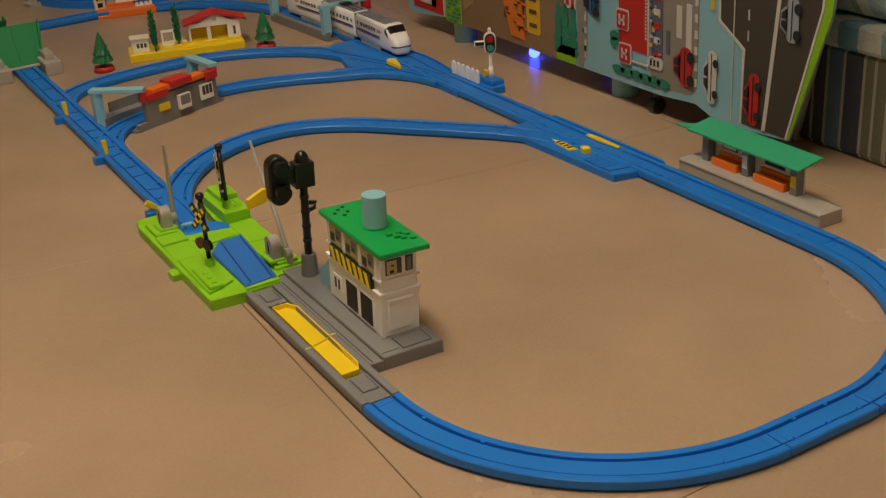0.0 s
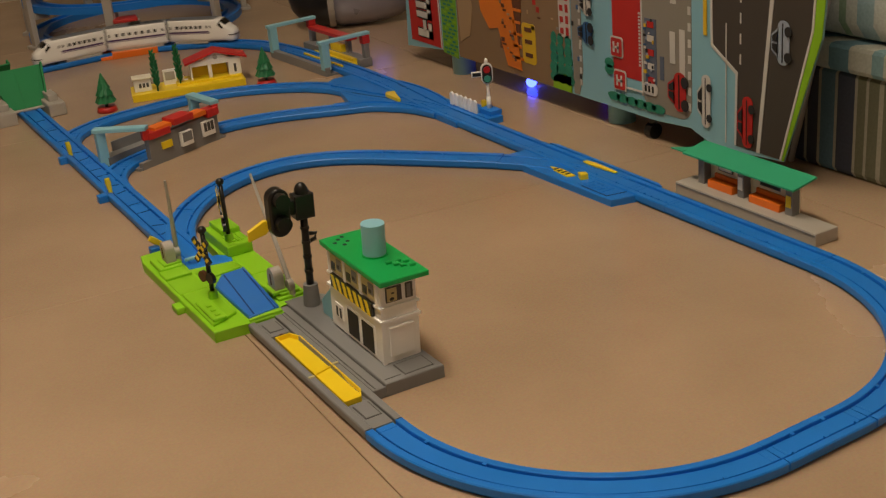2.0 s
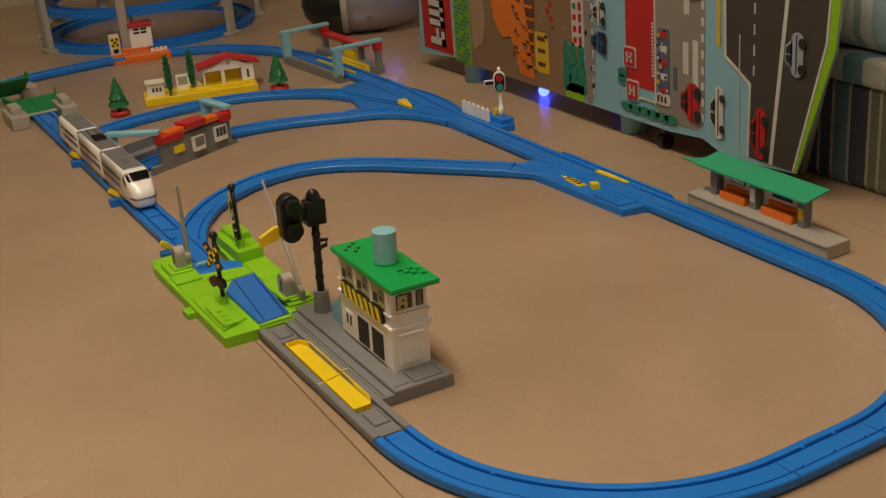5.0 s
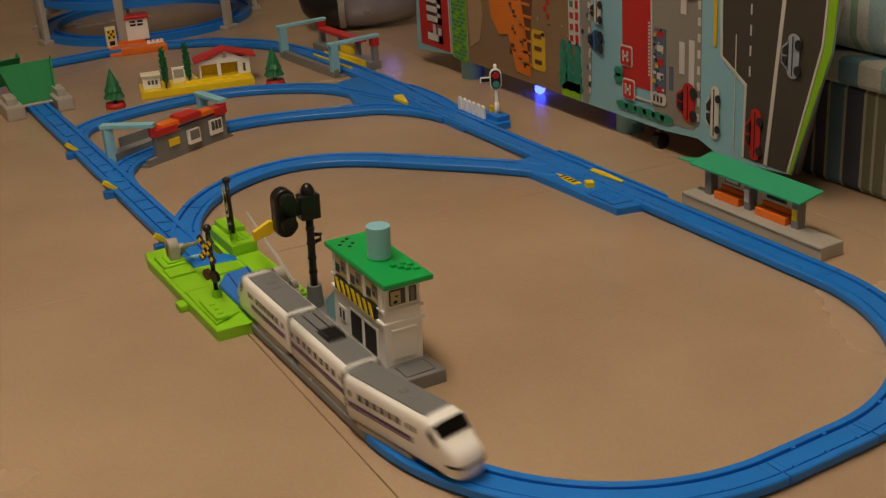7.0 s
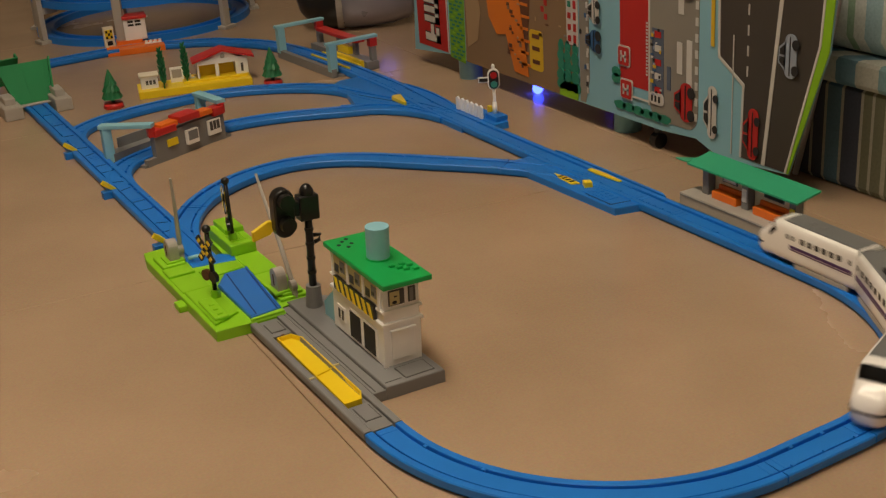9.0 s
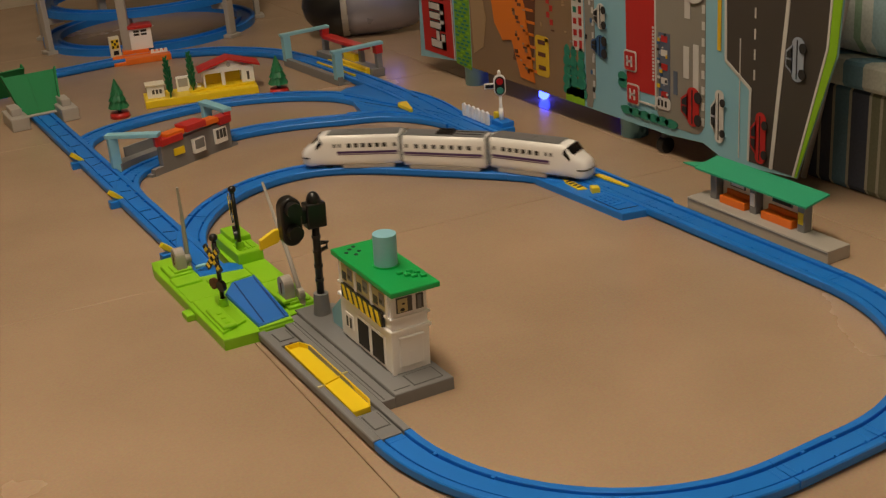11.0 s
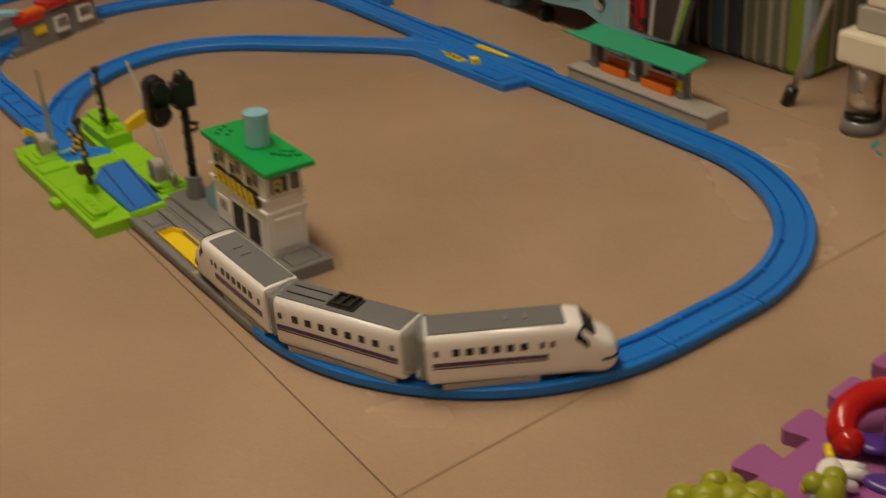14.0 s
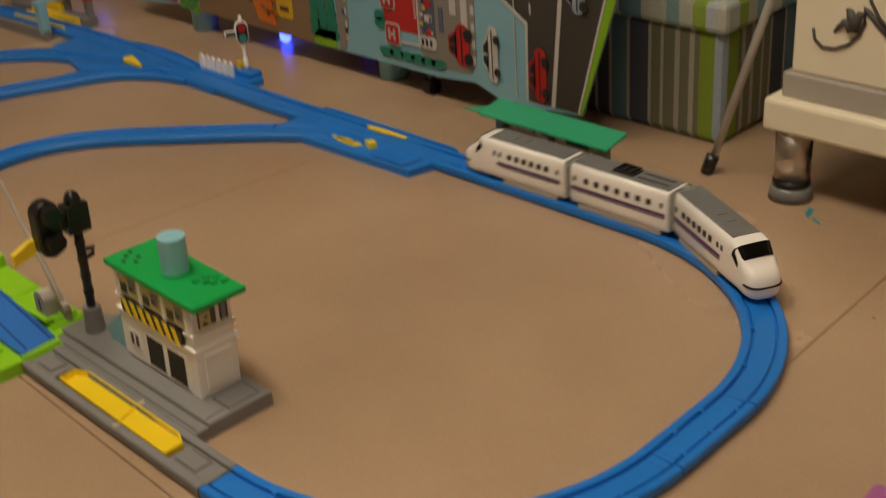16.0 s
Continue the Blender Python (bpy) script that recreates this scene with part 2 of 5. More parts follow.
THIRD = [(.005, .90, 90), (.03, 1.05, 48), (.1, 1.09, 15), (.23, 1.105, 0), (.357, 1.06, -35), (.427, .985, -62), (.455, .878, -67), (.488, .74, -88)]
W, H = 0.0176, 0.0105
RAIL = [(-W + .0030, 0), (-W + .0030, .0028), (-W, .0032), (-W, H - .0010), (-W + .0010, H), (-.0110, H), (-.0105, H - .0005), (-.0104, .0066), (-.0082, .0066), (-.0081, H - .0016), (-.0078, H - .0013),
        (.0078, H - .0013), (.0081, H - .0016), (.0082, .0066), (.0104, .0066), (.0105, H - .0005), (.0110, H), (W - .0010, H), (W, H - .0010), (W, .0032), (W - .0030, .0028), (W - .0030, 0)]


def along(points):
    run = [0.0]
    for a, b in zip(points, points[1:]):
        run.append(run[-1] + math.hypot(b[0] - a[0], b[1] - a[1]))
    return run


def at(points, run, s):
    s = max(0, min(run[-1] - 1e-6, s))
    i = int(np.searchsorted(run, s, "right")) - 1
    f = (s - run[i]) / max(1e-9, run[i + 1] - run[i])
    a, b = points[i], points[i + 1]
    return (a[0] + f * (b[0] - a[0]), a[1] + f * (b[1] - a[1]))


# ---- the room ----
floor = thing("floor", "polished beige tile floor with thin dark joints", "floor", kind="structure")
part("slab", box(-2.0, 1.9, -1.9, 2.5, -0.10, -0.0022), GROUT, floor)


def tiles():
    """Tiles with joints a little out of square, to line up in the camera view."""
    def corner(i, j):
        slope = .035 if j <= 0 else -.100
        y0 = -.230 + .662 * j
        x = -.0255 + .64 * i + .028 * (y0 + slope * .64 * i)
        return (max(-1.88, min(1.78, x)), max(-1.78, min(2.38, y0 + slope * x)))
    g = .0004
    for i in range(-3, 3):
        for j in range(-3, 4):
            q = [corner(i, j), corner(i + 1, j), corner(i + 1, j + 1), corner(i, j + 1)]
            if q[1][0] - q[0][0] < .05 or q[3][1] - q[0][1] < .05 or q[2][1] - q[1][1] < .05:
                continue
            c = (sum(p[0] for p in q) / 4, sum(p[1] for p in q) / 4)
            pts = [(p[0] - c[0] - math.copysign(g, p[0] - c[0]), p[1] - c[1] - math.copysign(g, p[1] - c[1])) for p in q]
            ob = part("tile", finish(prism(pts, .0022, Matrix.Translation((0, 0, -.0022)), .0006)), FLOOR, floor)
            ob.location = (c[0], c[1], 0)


def wall(name, *b):
    ob = part(name, box(*b), WALL)
    tagged(ob, "plain warm cream painted wall of the room", "wall", kind="structure")


wall("wall_north", -2.0, 1.9, 2.38, 2.5, -0.0022, 2.45)
wall("wall_south", -2.0, 1.9, -1.9, -1.78, -0.0022, 2.45)
wall("wall_west", -2.0, -1.88, -1.78, 2.38, -0.0022, 2.45)
wall("wall_east", 1.78, 1.9, -1.78, 2.38, -0.0022, 2.45)
tagged(part("ceiling", box(-2.0, 1.9, -1.9, 2.5, 2.45, 2.55), CEILING), "plain off-white painted ceiling", "ceiling", kind="structure")


def ceiling_light():
    t = thing("ceiling_light", "unseen tube lamp, assumed, hung low from the ceiling", "lamp", LAMP)
    # mounts, cords and glowing diffuser are added around the unseen lamp
    for y in (-.5, .5):
        part("mount", finish(cyl(0, y, .72, .75, 0.04), True), WHITE, t)
        part("cord", finish(cyl(0, y, .06, .72, 0.004), True), WHITE, t)
    part("housing", finish(box(-.09, .09, -.82, .82, .045, .075, .006)), WHITE, t)
    part("diffuser", finish(box(-.08, .08, -.80, .80, .008, .044, .010)), LAMP_GLASS, t)


# ---- track pieces ----
def rail_pieces(nodes, cuts, drop=0.0, name="track", label="blue plastic toy railway track on the floor"):
    """Track pieces between the cuts (distances along the line), each an object of its own."""
    pts = line(nodes, 30)
    run = along(pts)
    cuts = [0.0] + [c for c in cuts if c < run[-1] - 0.02] + [run[-1]]
    for a, b in zip(cuts, cuts[1:]):
        n = max(4, int((b - a) / 0.009))
        piece = [at(pts, run, a + 0.0004 + (b - a - 0.0008) * i / n) for i in range(n + 1)]
        t = thing(name, label, "toy track", group="blue track pieces")
        part("rail", finish(sweep([(p[0], p[1], -drop) for p in piece], RAIL)), BLUE, t)
        # joint tongue and small cross ribs in the bed
        marks = [(a + 0.007, 0.0078), (b - 0.007, 0.0078)] + [(a + (b - a) * f, 0.0011) for f in (.14, .32, .50, .68, .86)]
        for s, w in marks:
            p, q = at(pts, run, s), at(pts, run, s + 0.002)
            h = math.atan2(q[1] - p[1], q[0] - p[0])
            side = 1 if int(s * 1000) % 3 else -1
            bm = box(-0.0012, 0.0012, -w, w, 0, 0.0009, 0.0003) if w > .002 else box(-.0016, .0016, -.0014, .0014, -.0012, .0012)
            if w < 0.002:
                bmesh.ops.translate(bm, vec=(0, 0.0090 * side, 0.0010), verts=bm.verts)
            bmesh.ops.transform(bm, matrix=Matrix.Translation((p[0], p[1], H - .0019 - drop)) @ Matrix.Rotation(h, 4, "Z"), verts=bm.verts)
            part("rib", finish(bm), BLUE, t)


def bed_slots():
    t = thing("turnout_slots", "dark strips for the shaded slots across the blue turnout beds", "toy track")
    for y, tilt in ((.545, 20), (.575, -25), (.632, 0), (.668, 0), (.725, 22), (.760, -20), (.812, 0), (.845, 0), (.905, 22), (.945, -20), (1.02, 0), (1.09, 0), (1.16, 0)):
        # flat dark strips stand for the shade in the bed's cross slots
        bm = box(-.0074, .0074, -.0007, .0007, -.0004, .0005)
        bmesh.ops.transform(bm, matrix=Matrix.Translation((.003 + .002 * (y - .45), y, H - .0013)) @ Matrix.Rotation(radians(tilt), 4, "Z"), verts=bm.verts)
        part("rib", finish(bm), BLUE_SHADE, t)


def steps(total, size=0.214, start=0.0):
    return [start + size * i for i in range(1, int(total / size) + 1)]


def all_track():
    rail_pieces(LOOP[1:], (0.336, 0.427, 0.740, 0.955))
    rail_pieces(INNER[1:-1], (0.168, 0.336))
    rail_pieces(INNER[:2], (), 0.0006, "turnout_branch", "blue plastic branch of a toy railway turnout")
    rail_pieces(INNER[-2:], (), 0.0006, "turnout_branch", "blue plastic branch of a toy railway turnout")
    rail_pieces(OUTER[:2], (0.214,))
    rail_pieces(OUTER[1:3], ())
    rail_pieces(OUTER[2:5], (0.06, 0.28))
    rail_pieces(OUTER[4:12], steps(1.25, 0.168))
    rail_pieces([(.005, 1.262, 270), (.003, .418, 270)], (0.16, 0.375, 0.59))
    bed_slots()
    rail_pieces(SECOND, (0.15, 0.33), 0.0009)
    rail_pieces(THIRD, (0.15, 0.32, 0.488), 0.0015)


# ---- the train ----
def loft(sections, seg=24):
    """Rounded-box sections: x, half width, bottom, top, roundness."""
    bm = bmesh.new()
    rings = []
    for x, w, z0, z1, e in sections:
        ring = []
        for k in range(seg):
            a = 2 * math.pi * (k + 0.5) / seg
            c, s = math.cos(a), math.sin(a)
            ring.append(bm.verts.new((x, w * math.copysign(abs(c) ** e, c), (z0 + z1) / 2 + (z1 - z0) / 2 * math.copysign(abs(s) ** e, s))))
        rings.append(ring)
    for a, b in zip(rings, rings[1:]):
        for k in range(seg):
            bm.faces.new((a[k], a[(k + 1) % seg], b[(k + 1) % seg], b[k]))
    bm.faces.new(rings[0][::-1])
    bm.faces.new(rings[-1])
    return finish(bm, True)


TW, TZ0, TZ1 = 0.0170, 0.0120, 0.0540


def side_details(t, x0, x1, n, square):
    for sgn in (-1, 1):
        y = sgn * TW
        for i in range(n):
            x = x0 + (x1 - x0) * (i + 0.5) / n
            part("window", finish(box(x - 0.0026, x + 0.0026, y - 0.0006, y + 0.0006, 0.0375, 0.0432, 0.0002)), BLACK, t)
        for x in square:
            part("door_window", finish(box(x - 0.0016, x + 0.0016, y - 0.0006, y + 0.0006, 0.0380, 0.0428, 0.0002)), GREY_DARK, t)
        part("stripe", finish(box(x0 - 0.012, x1 + 0.012, y - 0.0004, y + 0.0004, 0.0295, 0.0325)), PURPLE, t)
        part("thin_stripe", finish(box(x0 - 0.012, x1 + 0.012, y - 0.0004, y + 0.0004, 0.0276, 0.0284)), PURPLE, t)
        part("skirt", finish(box(x0 - 0.006, x1 + 0.006, sgn * 0.0135 - 0.002, sgn * 0.0135 + 0.002, 0.0085, 0.0135, 0.0005)), GREY_LIGHT, t)


def wheels(t, xs):
    for x in xs:
        for sgn in (-1, 1):
            bm = cyl(0, 0, -0.0015, 0.0015, 0.0062, seg=16, m=Matrix.Translation((x, sgn * 0.0097, 0.0112)) @ Matrix.Rotation(math.pi / 2, 4, "X"))
            part("wheel", finish(bm), BLACK, t)


def end_car(name):
    """Nose towards +x; runs from -0.066 to 0.066."""
    t = thing(name, "white toy bullet train end car with grey roof and purple stripe", "toy train")
    body = [(-0.0675, TW - .002, TZ0 + .001, TZ1 - .002, .34), (-0.066, TW, TZ0, TZ1, .34), (0.034, TW, TZ0, TZ1, .34), (0.0425, TW * .99, TZ0, TZ1 - .0015, .37),
            (0.050, TW * .97, TZ0 - .001, TZ1 - .0090, .42), (0.0545, TW * .945, TZ0 - .002, TZ1 - .0140, .47), (0.060, TW * .90, TZ0 - .002, TZ1 - .0165, .52),
            (0.0645, TW * .80, TZ0 - .001, TZ1 - .0195, .60), (0.0676, TW * .58, TZ0 + .001, TZ1 - .0240, .72), (0.0688, TW * .25, TZ0 + .005, TZ1 - .0290, .9)]
    part("body", loft(body), TRAIN_WHITE, t, "glossy white car body with a rounded nose")
    part("roof_panel", finish(box(-0.0655, 0.031, -0.0124, 0.0124, TZ1 - .0022, TZ1 + .0007, 0.0006)), TRAIN_GREY, t, "matt grey roof panel")
    for x in (-0.01, 0.004):
        part("roof_rib", finish(box(x - .0012, x + .0012, -0.004, 0.004, TZ1 + .0004, TZ1 + .0016, .0003)), GREY, t)
    # wrap-round windscreen and the dark line round the nose, both lying on the body
    def section(x):
        for p, q in zip(body, body[1:]):
            if p[0] <= x <= q[0]:
                f = (x - p[0]) / (q[0] - p[0])
                return [u + f * (v - u) for u, v in zip(p, q)]

    glass, grid = bmesh.new(), []
    for x in (0.0430, 0.0452, 0.0474, 0.0496, 0.0518):
        _, w, z0, z1, e = section(x)
        ring = []
        for k in range(25):
            a = radians(9 + 162 * k / 24)
            c, s = math.cos(a), math.sin(a)
            lean = 0.006 * abs(c) ** 3
            ring.append([(x - lean + d * .6, (w + d) * math.copysign(abs(c) ** e, c), (z0 + z1) / 2 + ((z1 - z0) / 2 + d) * s ** e) for d in (.0007, -.0012)])
        grid.append(ring)
    up = [[glass.verts.new(p[0]) for p in r] for r in grid]
    dn = [[glass.verts.new(p[1]) for p in r] for r in grid]
    for a in range(4):
        for k in range(24):
            glass.faces.new((up[a][k], up[a][k + 1], up[a + 1][k + 1], up[a + 1][k]))
            glass.faces.new((dn[a][k], dn[a + 1][k], dn[a + 1][k + 1], dn[a][k + 1]))
    for a in (0, 4):
        for k in range(24):
            glass.faces.new((up[a][k], dn[a][k], dn[a][k + 1], up[a][k + 1]))
    part("windscreen", finish(glass), SCREEN, t, "black wrap-round windscreen")
    zl, half = 0.0235, []
    for x in (0.0560, 0.0575, 0.0595, 0.0612, 0.063, 0.065, 0.0665, 0.0675, 0.0682):
        _, w, z0, z1, e = section(x)
        zn = min(.98, abs(zl - (z0 + z1) / 2) / ((z1 - z0) / 2))
        half.append((x + .0003, (w + .0002) * (1 - zn ** (2 / e)) ** (e / 2)))
    pts = [(x, y, zl) for x, y in half] + [(x, -y, zl) for x, y in reversed(half)]
    part("nose_line", finish(tube(pts, 0.0010, 6)), BLACK, t)
    side_details(t, -0.051, 0.006, 6, (-0.060, 0.014, 0.021))
    wheels(t, (-0.040, 0.032))
    part("chassis", finish(box(-0.060, 0.050, -0.0115, 0.0115, 0.0105, 0.0150, 0.001)), GREY_DARK, t)
    part("gangway", finish(box(-0.0728, -0.0672, -0.0150, 0.0150, 0.0180, 0.0532, 0.0015)), FROST, t, "frosted clear gangway hood")
    part("coupling", finish(box(-0.0745, -0.060, -0.0035, 0.0035, 0.0130, 0.0165, 0.0008)), TRAIN_WHITE, t)
    return t


def middle_car():
    t = thing("middle_car", "white toy bullet train middle car with pantograph on grey roof", "toy train")
    body = [(-0.0565, TW - .002, TZ0 + .001, TZ1 - .002, .34), (-0.055, TW, TZ0, TZ1, .34), (0.055, TW, TZ0, TZ1, .34), (0.0565, TW - .002, TZ0 + .001, TZ1 - .002, .34)]
    part("body", loft(body), TRAIN_WHITE, t, "glossy white car body")
    part("roof_panel", finish(box(-0.0550, 0.0550, -0.0124, 0.0124, TZ1 - .0022, TZ1 + .0007, 0.0006)), TRAIN_GREY, t, "matt grey roof panel")


    pg = box(-0.012, 0.012, -0.0085, 0.0085, TZ1 + .0004, TZ1 + .0018, .0004)
    for y in (-0.007, 0.007):
        box(-0.010, 0.010, y - .0008, y + .0008, TZ1 + .0018, TZ1 + .0042, 0, pg)
    for x in (-0.008, 0.0, 0.008):
        box(x - .0008, x + .0008, -0.0075, 0.0075, TZ1 + .0030, TZ1 + .0046, 0, pg)
    part("pantograph", finish(pg), BLACK_MATT, t, "dark folded pantograph")
    for y in (-0.005, 0.005):
        part("roof_cable", finish(box(-0.050, -0.015, y - .0005, y + .0005, TZ1 + .0005, TZ1 + .0014)), BLACK_MATT, t)
    side_details(t, -0.042, 0.042, 7, (-0.050, 0.050))
    wheels(t, (-0.036, 0.036))
    part("chassis", finish(box(-0.055, 0.055, -0.0115, 0.0115, 0.0105, 0.0150, 0.001)), GREY_DARK, t)
    for s in (-1, 1):
        part("gangway", finish(box(s * 0.0562, s * 0.0622, -0.0150, 0.0150, 0.0180, 0.0532, 0.0015)), FROST, t, "frosted clear gangway hood")
        part("coupling", finish(box(s * 0.050, s * 0.0640, -0.0035, 0.0035, 0.0130, 0.0165, 0.0008)), TRAIN_WHITE, t)
    return t


# tilts the tall pieces so that they stand upright in the camera view
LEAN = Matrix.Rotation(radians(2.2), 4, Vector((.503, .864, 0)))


# ---- level crossing ----
def crossing():
    t = thing("level_crossing", "lime green toy level crossing base with blue rail bed", "toy crossing", pose(.003, 0, 0))
    part("base", finish(prism([(-.051, .250), (-.016, .248), (-.016, .2475), (.0215, .2475), (.0215, .262), (.058, .266), (.058, .43), (.062, .50), (.026, .50), (.024, .425), (-.018, .425), (-.018, .492), (-.048, .490), (-.052, .47)], .0112, None, .0012)), LIME, t)
    # raised ground on both sides of the line
    part("ground_panel", finish(prism([(-.047, .262), (-.018, .276), (-.018, .352), (-.047, .352)], .0030, Matrix.Translation((0, 0, .0108)), .0008)), LIME, t)
    part("block", finish(box(-.045, -.030, .266, .318, .0135, .0172, .0014)), LIME, t)
    part("ground_panel", finish(box(-.048, -.019, .400, .424, .0108, .0140, .0008)), LIME, t)
    part("block", finish(box(-.046, -.021, .424, .462, .0108, .0160, .0012)), LIME, t)
    part("road_panel", finish(box(-.048, -.018, .355, .397, .0108, .0124, .0006)), LIME, t)
    part("road_panel", finish(prism([(-.016, .374), (.028, .380), (.028, .398), (-.016, .398)], .0020, Matrix.Translation((0, 0, .0108)), .0006)), LIME, t)
    part("road_panel", finish(box(.030, .056, .352, .404, .0108, .0124, .0006)), LIME, t)
    part("block", finish(box(.026, .056, .272, .348, .0108, .0140, .0012)), LIME, t)
    part("block", finish(box(.030, .052, .276, .312, .0135, .0172, .0012)), LIME, t)
    part("block", finish(box(.028, .058, .415, .49, .0108, .0240, .0015)), LIME, t)
    part("step", finish(box(.036, .058, .45, .49, .0235, .0300, .001)), LIME, t)
    for k in range(4):
        part("tread", finish(box(.034 + k * .005, .0375 + k * .005, .424, .446, .0236, .0252, .0004)), LIME, t)
    part("tab", finish(box(-.060, -.051, .335, .352, .0, .0070, .001)), LIME, t)
    for y in (.272, .284, .296):
        part("stud", finish(box(-.040, -.035, y, y + .004, .0170, .0182, .0004)), LIME, t)
    # the blue bed, set a little askew
    part("rail_bed", finish(prism([(-.0135, .252), (.0195, .256), (.0290, .372), (.0030, .370), (-.0135, .346)], .0040, Matrix.Translation((0, 0, .0108)), .0010)), BLUE_PALE, t, "pale blue rail bed")
    # raised dark strips stand for the shaded wheel grooves
    for x in (-.0070, .0150):
        part("groove", finish(prism([(x - .0008, .256), (x + .0008, .256), (x + .0120, .366), (x + .0104, .366)], .0004, Matrix.Translation((0, 0, .0146)))), BLUE_SHADE, t)
    part("rail_edge", finish(prism([(.0172, .257), (.0190, .257), (.0285, .371), (.0267, .371)], .0016, Matrix.Translation((0, 0, .0144)), .0003)), BLUE_PALE, t)
    part("rail_edge", finish(prism([(-.0130, .254), (-.0085, .254), (.0030, .366), (-.0125, .345)], .0012, Matrix.Translation((0, 0, .0144)), .0003)), BLUE_PALE, t)
    part("lip", finish(prism([(-.015, .2485), (.020, .2485), (.020, .2555), (-.015, .2515)], .0030, Matrix.Translation((0, 0, .0108)), .0006)), LIME, t)
    part("turnout_end", finish(prism([(-.0175, .414), (.029, .404), (.032, .418), (.021, .432), (-.0165, .432)], .0120, None, .0010)), BLUE, t, "blue track end butting the crossing")
    part("latch", finish(tube([(-.016, .430, .0165), (-.008, .427, .018), (.004, .428, .0165)], .0022, 8), True), SKY, t, "small pale turquoise latch")


def warning_sign(x, y, z, h, rz):
    t = thing("crossing_signal", "black toy crossing signal post with yellow striped cross", "toy signal", pose(x, y, z, 0, 0, rz), "crossing signals")
    part("foot", finish(cyl(0, 0, 0, .008, .0052, .0046)), LIME, t)
    part("pole", finish(tube([(0, 0, .006), (0, 0, h - .004)], .0024, 10), True), BLACK, t)
    part("bell", finish(ball(0, 0, h, .0046, .0046, .0042), True), BLACK, t)
    for s in (-1, 1):
        m = Matrix.Translation((0, -.0042, h - .021)) @ Matrix.Rotation(s * math.radians(48), 4, "Y")
        arm = box(-.0165, .0165, -.0012, .0012, -.0032, .0032, .0005)
        bmesh.ops.transform(arm, matrix=m, verts=arm.verts)
        a = part("cross_arm", finish(arm), BLACK, t)
        for k in (-.0115, -.0045, .0045, .0115):
            band = box(k - .0018, k + .0018, -.0017, .0017, -.0027, .0027, .0003)
            bmesh.ops.transform(band, matrix=m, verts=band.verts)
            part("band", finish(band), YELLOW, a)
    for dx in (-.006, .006):
        lamp = cyl(0, 0, -.002, .002, .0058, seg=18, m=Matrix.Translation((dx, -.0032, h - .050)) @ Matrix.Rotation(math.pi / 2, 4, "X"))
        part("lamp_disc", finish(lamp), BROWN_SIGN if dx < 0 else BLACK, t)


def gate(x, y, z, rz, side, reach):
    """The barrier's housing; its arm is a part that turns."""
    t = thing("crossing_gate", "pale grey toy crossing gate with thin barrier arm", "toy gate", pose(x, y, z, 0, 0, rz), "crossing gates")
    outline = [(-.009, 0), (.009, 0)] + [(.009 * math.cos(a), .015 + .009 * math.sin(a)) for a in [i * math.pi / 10 for i in range(11)]]
    part("housing", finish(prism(outline, .011, Matrix.Translation((-.0055, 0, 0)) @ Matrix.Rotation(math.pi / 2, 4, "Z") @ Matrix.Rotation(math.pi / 2, 4, "X"), .0012)), GREY_LIGHT, t)
    part("slot", finish(box(-.0062, .0062, -.0012, .0012, .006, .018, .0004)), BROWN_SIGN, t)
    part("foot", finish(box(-.010, .010, -.012, .012, -.001, .002, .0006)), LIME, t)
    arm, k = bmesh.new(), reach / .080
    tube([(side * .010, -.012, -.004), (side * .010, 0, 0), (side * .010, .03 * k, .002), (side * .0095, .055 * k, .0015), (side * .009, .080 * k, .0035)], .0034, 8, arm, .42)
    cyl(0, 0, -.003, .003, .0058, seg=14, bm=arm, m=Matrix.Translation((side * .0095, 0, 0)) @ Matrix.Rotation(math.pi / 2, 4, "Y"))
    a = part("barrier_arm", finish(arm), GREY_LIGHT, t)
    a.location = (0, 0, .010)
    return a


